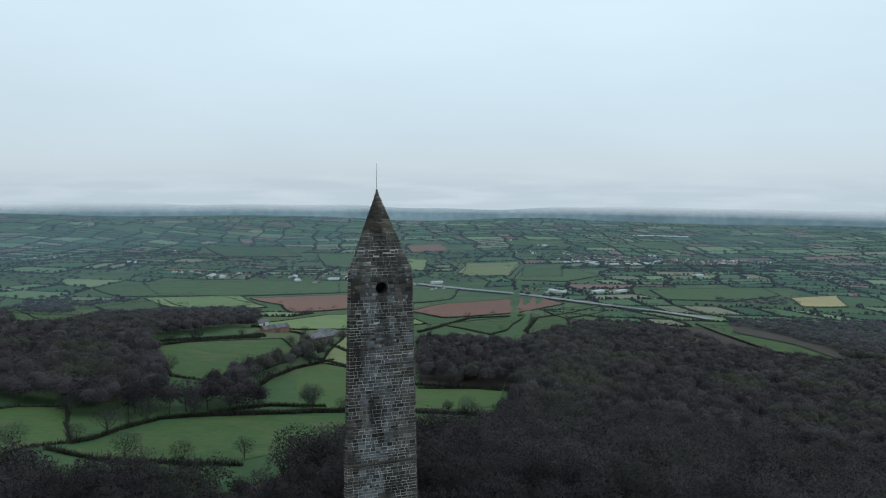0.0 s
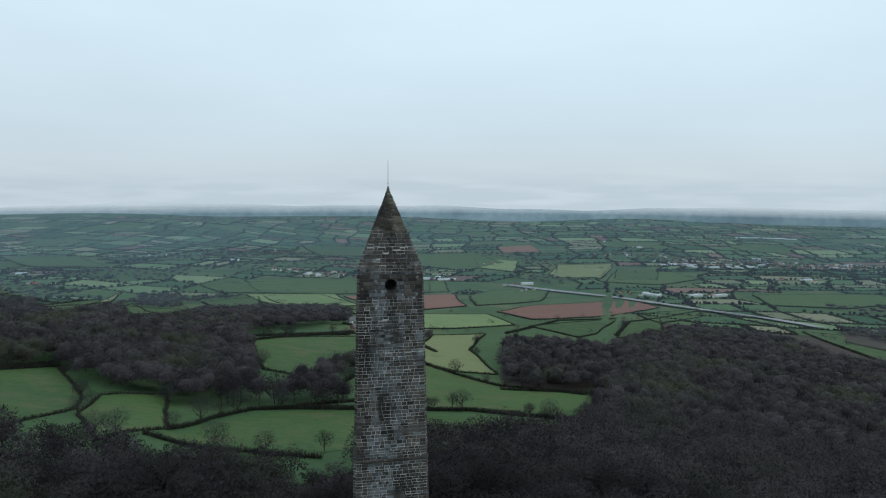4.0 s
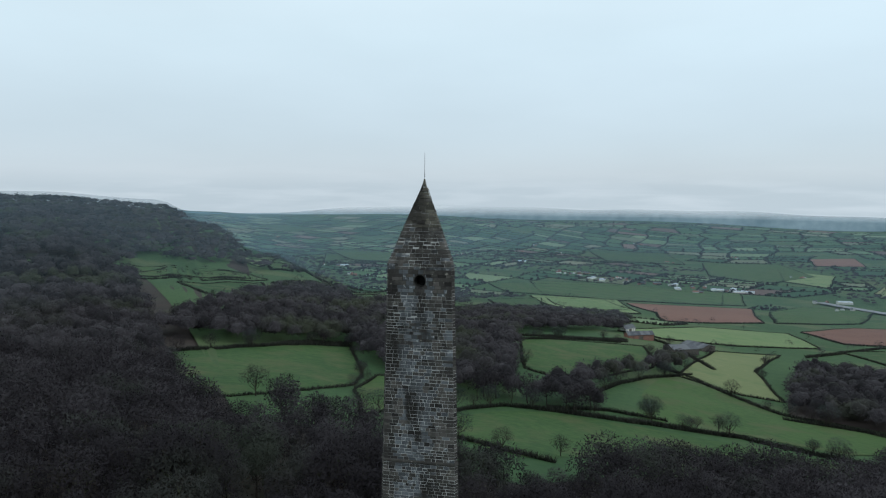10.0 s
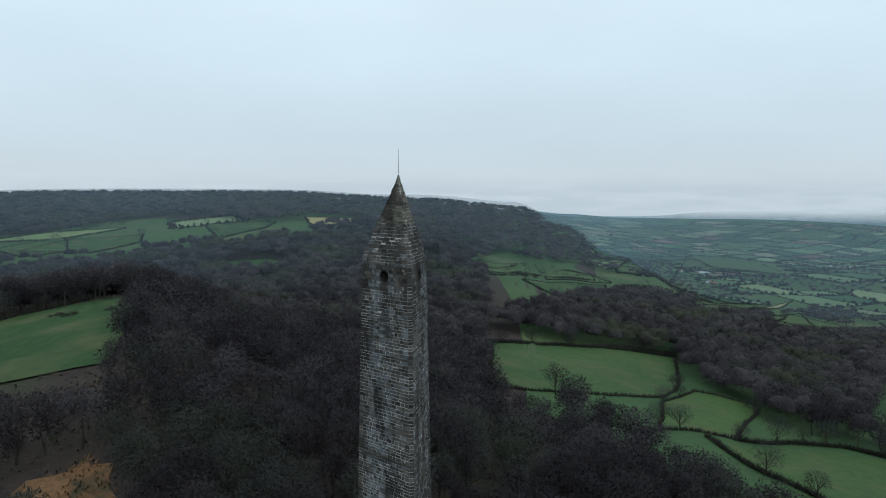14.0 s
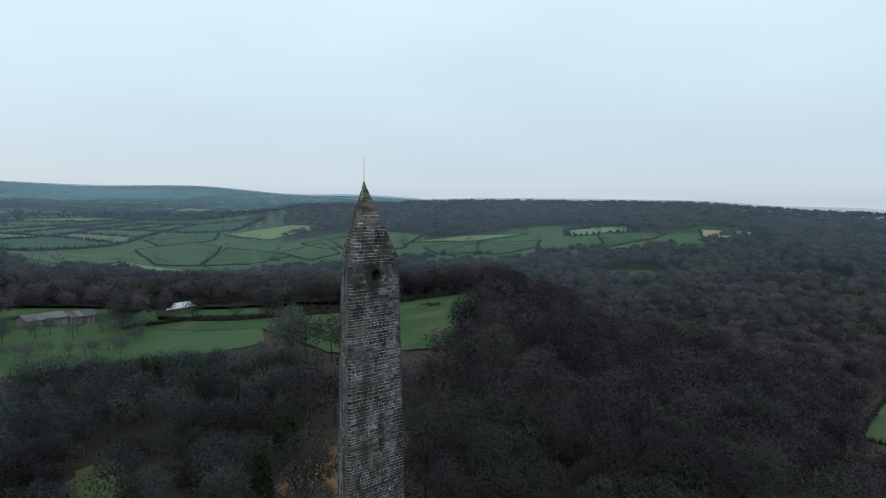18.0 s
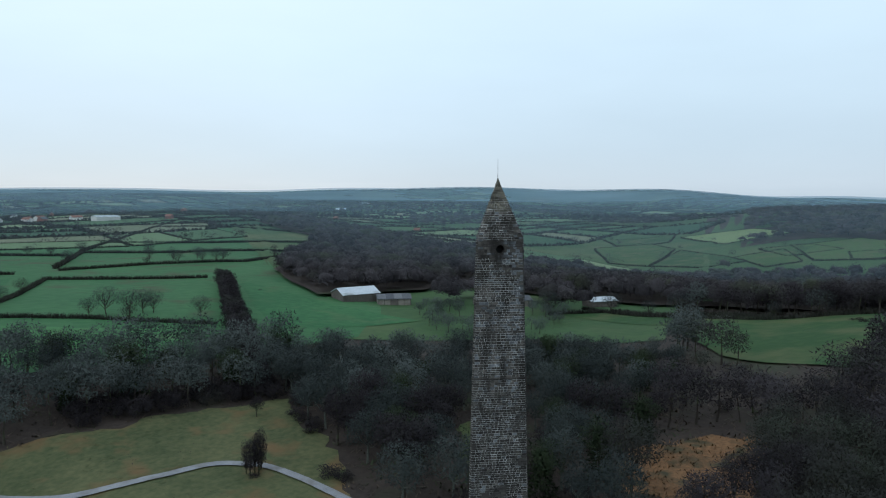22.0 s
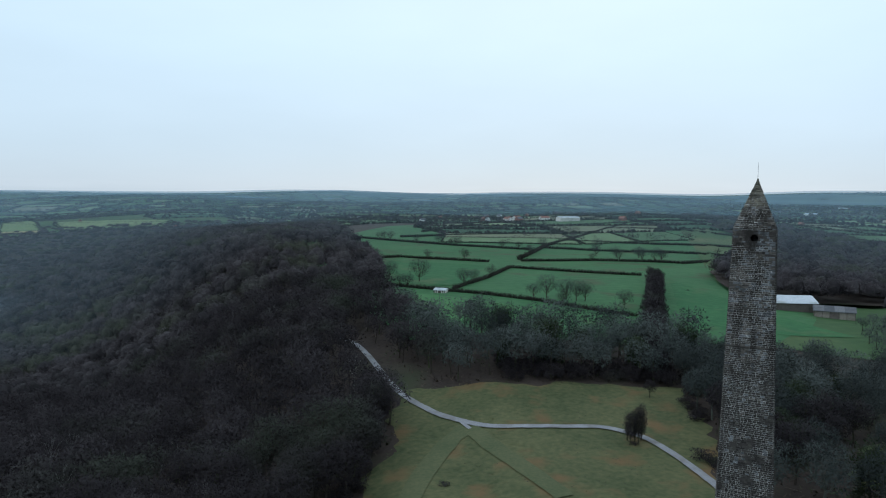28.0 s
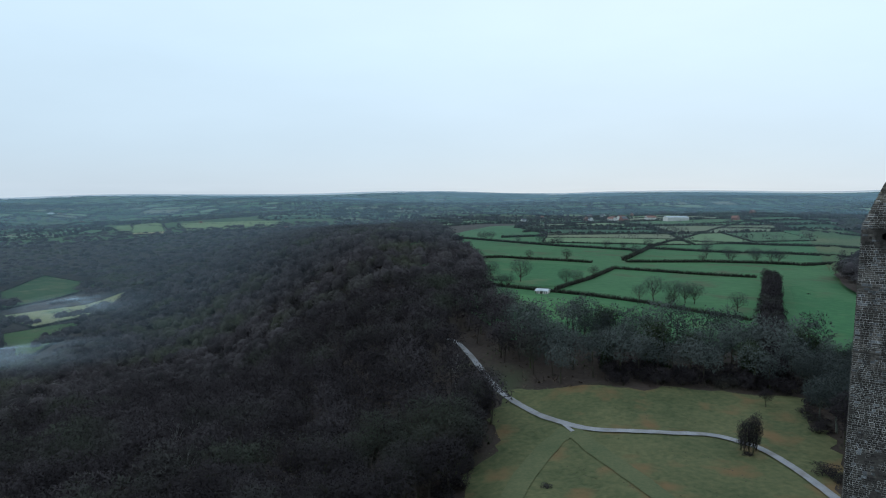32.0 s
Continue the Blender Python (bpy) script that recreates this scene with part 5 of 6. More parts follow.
def twiggy(seed, height, rad, lobes, k, width, bare=0.28, thick=1.0, ragged=0.5, spray=0.65, fall=1.45):
    """A leafless tree at the origin: a trunk and limbs that carry rounded clouds of fine twigs. Wood triangles, twig triangles and the twigs' directions."""
    rng = np.random.default_rng(seed)
    tall = height * (1 - bare) / 2
    mid = np.array([0, 0, height - tall])
    r0 = 0.022 * height * thick
    wood = []

    def limb(pts, ra, rb, n):
        pts = np.asarray(pts)
        for i in range(len(pts) - 1):
            a, b = pts[i], pts[i + 1]
            qa, qb = (ra + (rb - ra) * (i + e) / (len(pts) - 1) for e in (0, 1))
            ax = (b - a) / max(np.linalg.norm(b - a), 1e-6)
            u = np.cross(ax, [0.31, 0.87, 0.38])
            u /= np.linalg.norm(u)
            w = np.cross(ax, u)
            t = 2 * math.pi * np.arange(n) / n
            ca, cb = (p + q * (np.cos(t)[:, None] * u + np.sin(t)[:, None] * w) for p, q in ((a, qa), (b, qb)))
            for i1 in range(n):
                j1 = (i1 + 1) % n
                wood.extend([(ca[i1], ca[j1], cb[j1]), (ca[i1], cb[j1], cb[i1])])

    fork = np.array([rng.normal(0, 0.2), rng.normal(0, 0.2), height * bare * 1.1])
    limb([(0, 0, -0.8), (0, 0, 0.5), fork, fork + [rng.normal(0, 0.3), rng.normal(0, 0.3), tall * 0.9]], r0 * 1.3, r0 * 0.45, 6)
    base, tip, out = [], [], []
    for i in range(lobes):
        up = 1 - fall * (i + 0.5) / lobes
        a = i * 2.4 + rng.uniform(-0.4, 0.4)
        q = math.sqrt(max(1 - up * up, 0))
        d = np.array([q * math.cos(a), q * math.sin(a), up])
        c = mid + d * np.array([rad, rad, tall]) * rng.uniform(0.50, 0.66)
        lr = min(rad, tall) * rng.uniform(0.46, 0.64)
        start = fork + np.array([0, 0, max(0, up) * tall * rng.uniform(0.2, 0.7)])
        bend = (start + c) / 2 + rng.normal(0, 0.12 * rad, 3) + [0, 0, -0.12 * rad]
        limb([start, bend, c], r0 * 0.45, r0 * 0.16, 4)
        m = max(3, k // lobes // 14)
        e = rng.normal(size=(m, 3)) + d * 0.8
        e /= np.linalg.norm(e, axis=1)[:, None]
        far = c + e * lr * 0.85 * rng.uniform(0.8, 1.1, (m, 1))
        wood.extend(blades(np.repeat(bend[None] * 0.3 + c[None] * 0.7, m, 0) + rng.normal(0, 0.15, (m, 3)), far, r0 * 0.22 * np.ones(m), rng))
        n = k // lobes
        e = rng.normal(size=(n, 3)) + d * 0.45 + [0, 0, 0.15]
        e /= np.linalg.norm(e, axis=1)[:, None]
        p = c + e * lr * rng.uniform(0.30, 1.0, (n, 1)) ** 0.6 * np.array([1.10, 1.10, 0.92])
        o = e * 0.55 + d * 0.5 + [0, 0, 0.45] + rng.normal(0, 0.28, (n, 3))
        o /= np.linalg.norm(o, axis=1)[:, None]
        way = rng.normal(size=(n, 3))
        way += e * ragged - o * (way * o).sum(1)[:, None] * 0.75
        base.append(p)
        tip.append(p + way / np.linalg.norm(way, axis=1)[:, None] * spray * rng.uniform(0.5, 1.5, (n, 1)))
        out.append(o)
    base, tip, out = np.concatenate(base), np.concatenate(tip), np.concatenate(out)
    twigs = blades(base, tip, width * rng.uniform(0.6, 1.4, len(base)), rng, out)
    return np.array(wood, np.float32), twigs.astype(np.float32), out.astype(np.float32)


def outward(crown):
    """Directions away from the middle of a crown, one for each spray."""
    mid = np.asarray(crown).mean(1)
    d = mid - [0, 0, np.percentile(mid[:, 2], 35)]
    d /= np.maximum(np.linalg.norm(d, axis=1), 1e-6)[:, None]
    d += np.array([0, 0, 0.3])
    return d / np.linalg.norm(d, axis=1)[:, None]


def tree(name, wood, crown, bark, leaf, label, group, dirs=None, category="tree", stem="trunk"):
    ob = tagged(new(name), label, category, group)
    part(stem, tri_mesh(stem, wood, M[bark]), None, ob)
    part("crown", tri_mesh("crown", crown, M[leaf], outward(crown) if dirs is None else dirs), None, ob)
    return ob


NEAR = "trees round the monument"
kinds = []
for i in range(5):
    w, t, d = twiggy(40 + i, 12 + i * 0.6, 4.6 + 0.3 * (i % 3), 12, 2100, 0.21)
    kinds.append(tree("bare_tree", w, t, "bark", "twig", "dark leafless broadleaved tree in the hill wood", NEAR, d))
w, t, d = twiggy(60, 13.5, 3.2, 9, 1300, 0.24, bare=0.30)
kinds.append(tree("slender_tree", w, t, "bark", "twig", "tall narrow leafless tree in the hill wood", NEAR, d))
w, t, d = twiggy(70, 13, 2.9, 8, 700, 0.10, bare=0.38, thick=0.7)
birch = tree("birch", w, t, "birch", "twig", "leafless birch with pale stem in the wood", NEAR, d)
w, t, d = twiggy(75, 11.5, 4.6, 12, 1900, 0.19)
mossy = tree("lichened_tree", w, t, "mossbark", "mosstwig", "grey-green lichened leafless tree beside the meadow", NEAR, d)
w, t, d = twiggy(76, 12, 4.0, 9, 1000, 0.22)
f = foliage(3, 1500, 9.5, 2.9, 0.6, 0.34)
ivied = tree("ivy_clad_tree", w, np.concatenate([t, f]), "bark", "ivy", "leafless tree thick with dark ivy", NEAR, np.concatenate([d, outward(f)]))
w, t, d = twiggy(80, 4.4, 3.2, 8, 800, 0.18, bare=0.04, thick=0.8, spray=0.5, fall=1.8)
scrub = tree("thicket", w, t, "bark", "twig", "low tangled leafless thorn thicket", "thickets", d, "bush", "stem")
w, t, d = twiggy(90, 12.5, 6.2, 13, 1200, 0.14, bare=0.2, spray=0.8)
oak = tree("oak", w, t, "bark", "mosstwig", "broad leafless oak standing in a hedge", "hedgerow oaks", d)
w, t, d = twiggy(91, 11.5, 5.4, 11, 1000, 0.14, bare=0.2, spray=0.8)
oak2 = tree("oak", w, t, "bark", "twig", "broad leafless oak standing in a hedge", "hedgerow oaks", d)


def put(ob, x, y, s, turn, sz=1.0):
    c = copy_thing(ob, pose(x, y, float(land(x, y)) - 0.1, 0, 0, turn))
    c.scale = (s, s, s * sz)
    return c


for ob in (*kinds, birch, mossy, ivied, scrub, oak, oak2):
    ob.location = (0, 0, 0)

rng = np.random.default_rng(31)
g = np.arange(-165, 165, 6.9)
X, Y = np.meshgrid(g, g)
X, Y = X.ravel() + rng.uniform(-2.7, 2.7, X.size), Y.ravel() + rng.uniform(-2.7, 2.7, Y.size)
R, A = np.hypot(X, Y), np.degrees(np.arctan2(Y, X)) % 360
ok = (R > 58) & (R < 158) & (A > 25) & (A < 348) & (wooded(X, Y) > 0.5) & ~open_land(X, Y, 1.5)
X, Y, A, R = X[ok], Y[ok], A[ok], R[ok]
H = keep_views(X, Y, np.full(len(X), 13.0)) / 13.0
nearest = np.argsort(R)
singles, rest = 0, []
for x, y, a, r, q in zip(X[nearest], Y[nearest], A[nearest], R[nearest], H[nearest]):
    if q == 0:
        continue
    p = rng.uniform()
    if 225 < a < 268:
        ob = mossy if p < 0.35 else ivied if p < 0.55 else kinds[rng.integers(6)]
    elif 198 < a < 225:
        ob = mossy if p < 0.5 else scrub if p < 0.7 else ivied if p < 0.85 else kinds[rng.integers(6)]
    elif a > 268:
        ob = birch if p < 0.10 else kinds[rng.integers(6)]
    else:
        ob = scrub if p < 0.08 else kinds[rng.integers(6)]
    if q < 0.33:
        ob, q = scrub, min(1.0, q * 2.6)
    if ob in kinds:
        singles += 1
        if singles > 290:
            rest.append((x, y, ob, q * rng.uniform(0.75, 1.05), rng.uniform(0, 6.28)))
            continue
    put(ob, x, y, q * rng.uniform(0.75, 1.05), rng.uniform(0, 360), rng.uniform(0.9, 1.1))
# the woods beyond, one mass of simpler trees for each sector
LITE = []
for i in range(8):
    w, t, d = twiggy(140 + i, 13, 4.7 + 0.2 * (i % 3), 9, 620, 0.34, spray=0.9, bare=0.2)
    LITE.append((w[:36], t, d))
g = np.arange(-262, 262, 7.0)
X, Y = np.meshgrid(g, g)
X, Y = X.ravel() + rng.uniform(-2.7, 2.7, X.size), Y.ravel() + rng.uniform(-2.7, 2.7, Y.size)
R, A = np.hypot(X, Y), np.degrees(np.arctan2(Y, X)) % 360
ok = (R >= 156) & (R < 252) & (A > 25) & (A < 348)
X, Y, A = X[ok], Y[ok], A[ok]
ok = (rng.uniform(size=len(X)) < wooded(X, Y)) & ~open_land(X, Y, 2.0)
X, Y, A = X[ok], Y[ok], A[ok]
H = rng.uniform(10, 14.5, len(X)) * np.where((A > 200) & (A < 234), 0.5, 1.0)
slope = A > 140
H[slope] = keep_views(X[slope], Y[slope], H[slope])
ok = H > 0
X, Y, H = X[ok], Y[ok], H[ok]
X, Y = np.append(X, [q[0] for q in rest]), np.append(Y, [q[1] for q in rest])
H = np.append(H, [13 * q[3] for q in rest])
A = np.degrees(np.arctan2(Y, X)) % 360
for a0, a1 in ((25, 84), (84, 143), (143, 198), (198, 272), (272, 348)):
    s = np.flatnonzero((A >= a0) & (A < a1))
    if not len(s):
        continue
    stems, sprays, dirs, tones = [], [], [], []
    for i in s:
        w, t, d = LITE[int(rng.integers(8))]
        turn, q = rng.uniform(0, 6.28), H[i] / 13
        c, e = math.cos(turn), math.sin(turn)
        wide = max(q, 0.5)
        turnm = np.array([[c, e, 0], [-e, c, 0], [0, 0, 1]], np.float32)
        grown = turnm * np.array([wide, wide, q], np.float32)
        at = np.array([X[i], Y[i], float(land(X[i], Y[i]))], np.float32)
        stems.append(w.reshape(-1, 3) @ grown + at)
        sprays.append(t.reshape(-1, 3) @ grown + at)
        dirs.append(d @ turnm)
        tones.append(np.full(len(t), rng.uniform()))
    stuff = "lichened grey-green bare trees massed on the hill" if a0 == 198 else "dark leafless trees massed on the slope"
    tagged(new("wood_stems", tri_mesh("wood_stems", np.concatenate(stems), M["bark"])), stuff, "woodland", kind="stuff")
    tagged(new("wood_crowns", tri_mesh("wood_crowns", np.concatenate(sprays), M["mosstwig" if a0 == 198 else "twig"], np.concatenate(dirs), np.concatenate(tones))), stuff, "woodland", kind="stuff")

edge_spots = [(a, r) for a in np.arange(239, 266, 1.5) for r in (121, 126, 132)]
for a, r in edge_spots:
    a, r = a + rng.normal(0, 0.5), r + rng.normal(0, 1.5)
    x, y = r * math.cos(radians(a)), r * math.sin(radians(a))
    if not open_land(np.array([x]), np.array([y]), 1.0)[0]:
        put(scrub, x, y, rng.uniform(0.6, 1.1), rng.uniform(0, 360))
for k in range(26):
    s = k / 25
    x, y = 33 - 14 * s + rng.normal(0, 0.8), -66 - 56 * s + rng.normal(0, 0.8)
    if not open_land(np.array([x]), np.array([y]), 0.5)[0]:
        put(scrub if k % 3 else kinds[k % 6], x, y, rng.uniform(0.7, 1.0), rng.uniform(0, 360))

# ---- brambles and litter on the floor of the woods ----
n = 260000
r, a = np.sqrt(rng.uniform(52 ** 2, 330 ** 2, n)), radians(1) * rng.uniform(25, 345, n)
x, y = r * np.cos(a), r * np.sin(a)
thick = np.sin(x / 4.1 + 2 * np.sin(y / 6.3)) * np.sin(y / 3.7 + 2 * np.sin(x / 7.1)) + rng.normal(0, 0.5, n)
ok = (thick > -0.25) & (wooded(x, y) > 0.3) & ~open_land(x, y, 0)
for cx, cy, cr in CLEAR[:9]:
    ok &= np.hypot(x - cx, y - cy) > 2.4
x, y = x[ok], y[ok]
b = np.stack([x, y, land(x, y) - 0.05], 1)
h = rng.uniform(0.25, 0.8, len(x))
t = b + np.stack([rng.normal(0, 0.9, len(x)), rng.normal(0, 0.9, len(x)), h], 1)
tagged(new("undergrowth", tri_mesh("undergrowth", blades(b, t, rng.uniform(0.25, 0.7, len(x)), rng, np.tile([0.0, 0.0, 1.0], (len(x), 1))), M["undergrowth"], np.tile([0.0, 0.0, 1.0], (len(x), 1)) + rng.normal(0, 0.3, (len(x), 3)))), "brown brambles and leaf litter under bare trees", "undergrowth", kind="stuff")

# ---- meadow tussocks and scrub along its far edge ----
for kind, poly, r in FIELDS:
    if kind not in ("meadow", "bracken", "rough"):
        continue
    xs, ys = [p[0] for p in poly], [p[1] for p in poly]
    n = int((max(xs) - min(xs)) * (max(ys) - min(ys)) * (2.2 if kind == "meadow" else 4.0))
    x, y = rng.uniform(min(xs), max(xs), n), rng.uniform(min(ys), max(ys), n)
    thick = np.sin(x / 3.1 + 2 * np.sin(y / 4.3)) * np.sin(y / 2.7 + 2 * np.sin(x / 5.1)) + rng.normal(0, 0.5, n)
    ok = inside(x, y, poly) & (thick > (0.25 if kind == "meadow" else -0.4))
    x, y = x[ok], y[ok]
    b = np.stack([x, y, land(x, y) + 0.1], 1)
    h = rng.uniform(0.25, 0.6, len(x)) * (0.4 if kind == "meadow" else 1.3)
    t = b + np.stack([rng.normal(0, 0.5, len(x)), rng.normal(0, 0.5, len(x)), h], 1)
    tagged(new("tussocks", tri_mesh("tussocks", blades(b, t, rng.uniform(0.15, 0.45, len(x)), rng, np.tile([0.0, 0.0, 1.0], (len(x), 1))), M[kind], np.tile([0.0, 0.0, 1.0], (len(x), 1)))), "coarse grass and bracken tussocks on the hilltop", "grass", kind="stuff")

# ---- hedgerow trees ----
far = []
count = 0
for x, y, h in HEDGE_TREES:
    if math.hypot(x, y) < 620 and count < 260:
        put(oak if rng.uniform() < 0.5 else oak2, x, y, h / 13, rng.uniform(0, 360))
        count += 1
    else:
        far.append((x, y, h))
far = np.array(far)
if len(far):
    tris, nrm, tone = crowns(far[:, 0], far[:, 1], land(far[:, 0], far[:, 1]), far[:, 2] + 2, far[:, 2] * 0.5, 60, rng, 0.12)
    tagged(new("hedgerow_trees", tri_mesh("hedgerow_trees", tris, M["wood"], nrm, tone)), "bare hedgerow trees along distant hedges", "trees", kind="stuff")
w, t, d = twiggy(72, 10.5, 2.6, 12, 1300, 0.22, bare=0.03, fall=1.95)
avenue_tree = tree("avenue_tree", w, t, "bark", "twig", "dense dark tree in a long double row", "avenue trees", d)
w, t, d = twiggy(71, 13, 2.6, 16, 1500, 0.14, bare=0.02, thick=0.5, fall=1.95)
birch_clump = tree("sapling", w, t, "bark", "twig", "slim leafless sapling in a clump beside the track", "saplings", d)
put(oak, -51.5, 249.2, 1.0, 20)
put(ivied, -27.5, -130.4, 1.25, 20)
put(oak2, -51.7, 151.0, 0.60, 155)
put(oak2, -70.7, 235.4, 0.70, 145)
put(oak2, -28.1, 267.3, 0.70, 140)
put(oak2, -35.7, 261.9, 0.55, 255)
put(oak2, 13.3, 260.0, 0.50, 320)
put(oak2, 6.6, 267.1, 0.50, 110)
put(oak2, -154.8, 132.1, 1.00, 195)
put(oak, -13.0, -283.6, 1.00, 286)
put(oak, 0.5, -295.6, 0.80, 330)
put(oak, 6.3, -295.3, 0.80, 70)
put(oak, -61.7, -231.3, 0.90, 344)
put(oak, -69.9, -229.9, 0.80, 66)
put(oak, -73.8, -227.6, 0.80, 300)
put(oak, -77.3, -226.7, 0.75, 135)
put(oak, -88.0, -210.4, 0.70, 325)
put(oak, -55.4, -230.3, 0.60, 45)
put(oak, 14.3, -305.1, 0.80, 40)
put(oak, 22.7, -314.2, 0.80, 10)
put(oak, -32.6, -270.4, 0.70, 220)
put(oak, -177.6, -452.1, 0.80, 35)
put(oak, -187.5, -437.6, 0.80, 130)
put(oak, -205.7, -436.8, 0.80, 290)
put(birch_clump, -29.1, -79.6, 0.45, 0, 1.5)
put(birch_clump, -28.1, -79.3, 0.42, 270, 1.5)
put(birch_clump, -29.8, -79.2, 0.48, 140, 1.5)
put(birch_clump, -30.9, -80.3, 0.50, 80, 1.5)
put(birch_clump, -28.0, -80.5, 0.40, 180, 1.5)
put(scrub, -28.5, -78.6, 0.4, 40, 0.5)
put(scrub, 13.4, -69.9, 0.4, 40, 0.5)
put(scrub, -38.6, -68.8, 0.9, 40, 0.6)
put(scrub, -39.2, -65.9, 0.7, 80, 0.6)
put(scrub, -52.5, -99.5, 0.8, 135, 0.6)
put(scrub, -51.8, -95.8, 0.8, 145, 0.6)
put(scrub, -51.8, -92.0, 0.8, 160, 0.6)
put(scrub, -49.2, -88.9, 0.8, 155, 0.6)
put(scrub, -143.3, -257.1, 0.35, 137, 0.7)
put(scrub, -200.8, -64.7, 0.70, 35, 0.7)
put(scrub, -202.1, -62.5, 0.50, 48, 0.7)
put(scrub, -208.7, -16.6, 0.50, 341, 0.7)
put(scrub, -213.7, -20.7, 0.40, 320, 0.7)
put(scrub, -205.1, -4.9, 0.40, 45, 0.7)
put(scrub, -212.8, -18.3, 0.50, 265, 0.7)
put(scrub, -206.8, -3.3, 0.40, 337, 0.7)
put(scrub, -208.5, -14.2, 0.50, 315, 0.7)
put(scrub, -232.7, -44.0, 0.40, 182, 0.7)
put(kinds[4], -45.3, -104.5, 0.35, 10)
MOLES = [(5.4, -75.0, 4), (3.2, -74.5, 4), (-1.1, -71.3, 3), (-15.7, -100.2, 5), (-24.3, -97.0, 5), (-15.0, -83.1, 6), (-15.3, -77.2, 7), (-20.4, -79.3, 7), (-21.4, -71.8, 8), (-23.9, -67.2, 8), (-26.5, -112.1, 2), (-14.4, -63.7, 7), (-1.2, -66.6, 4), (-5.4, -62.8, 6)]
AVENUE = ((-54.0, -118.4), (-142.1, -289.0))
for i in range(34):
    s = i / 33
    for k in (-1.8, 1.8):
        dx, dy = AVENUE[1][0] - AVENUE[0][0], AVENUE[1][1] - AVENUE[0][1]
        q = math.hypot(dx, dy)
        put(avenue_tree, AVENUE[0][0] + dx * s - dy / q * k + rng.normal(0, 0.5), AVENUE[0][1] + dy * s + dx / q * k + rng.normal(0, 0.5), rng.uniform(0.80, 1.0), rng.uniform(0, 360))
mx, my = (np.concatenate([rng.normal(q[k], 1.6, q[2] * 3) for q in MOLES]) for k in (0, 1))
tagged(new("molehills", domes("molehills", mx, my, land(mx, my) - 0.05, rng.uniform(0.2, 0.3, len(mx)), rng.uniform(0.15, 0.30, len(mx)), M["floor"], rng, ((6, 45), (7, 0)))), "small dark molehills scattered in the meadow", "molehills", kind="stuff")
for c in (*birch_clump.children_recursive, birch_clump, *avenue_tree.children_recursive, avenue_tree):
    bpy.data.objects.remove(c)

for ob in (*kinds, birch, mossy, ivied, scrub, oak, oak2):
    for c in (*ob.children_recursive, ob):
        bpy.data.objects.remove(c)


# ---- buildings ----
def gable(w, d, h, rise, over=0.3, thick=0.18):
    """Walls with gables, and a pitched roof with thickness, on a plan w by d; the ridge runs along w."""
    walls, roof = bmesh.new(), bmesh.new()
    b = [walls.verts.new(p) for p in ((-w / 2, -d / 2, -1), (w / 2, -d / 2, -1), (w / 2, d / 2, -1), (-w / 2, d / 2, -1))]
    t = [walls.verts.new(p) for p in ((-w / 2, -d / 2, h), (w / 2, -d / 2, h), (w / 2, d / 2, h), (-w / 2, d / 2, h))]
    r = [walls.verts.new((-w / 2, 0, h + rise)), walls.verts.new((w / 2, 0, h + rise))]
    for f in ((b[0], b[1], t[1], t[0]), (b[2], b[3], t[3], t[2]), (b[1], b[2], t[2], r[1], t[1]), (b[3], b[0], t[0], r[0], t[3])):
        walls.faces.new(f)
    x, y = w / 2 + over, d / 2 + over
    drop = rise / (d / 2) * over
    outline = ((-y, h - drop), (0, h + rise), (y, h - drop))
    lo = [[roof.verts.new((s * x, p, z + 0.02)) for p, z in outline] for s in (-1, 1)]
    hi = [[roof.verts.new((s * x, p, z + thick)) for p, z in outline] for s in (-1, 1)]
    for a in (lo, hi):
        for i in range(2):
            roof.faces.new((a[0][i], a[1][i], a[1][i + 1], a[0][i + 1]))
    for s in (0, 1):
        for i in range(2):
            roof.faces.new((lo[s][i], hi[s][i], hi[s][i + 1], lo[s][i + 1]))
    for i in (0, 2):
        roof.faces.new((lo[0][i], lo[1][i], hi[1][i], hi[0][i]))
    bmesh.ops.recalc_face_normals(roof, faces=roof.faces)
    bmesh.ops.recalc_face_normals(walls, faces=walls.faces)
    return walls, roof


def box(bm, x, y, z, sx, sy, sz):
    bmesh.ops.create_cube(bm, size=1, matrix=Matrix.Translation((x, y, z)) @ Matrix.Diagonal((sx, sy, sz, 1)))
    return bm


def house(w, d, h, rise, wall, roof, label, group, chimney=True, windows=True):
    ob = tagged(new("house"), label, "house", group)
    a, b = gable(w, d, h, rise)
    part("wall", a, M[wall], ob)
    r = part("roof", b, M[roof], ob)
    if chimney:
        part("chimney", box(bmesh.new(), w / 2 - 0.5, 0, h + rise + 0.3, 0.7, 0.6, 1.6), M["brick"], r)
    if windows:
        for s in (-1, 1):
            for k in (-0.28, 0.28):
                part("window", box(bmesh.new(), k * w, s * d / 2, h * 0.62, 1.1, 0.10, 1.2), M["glass"], ob)
    return ob


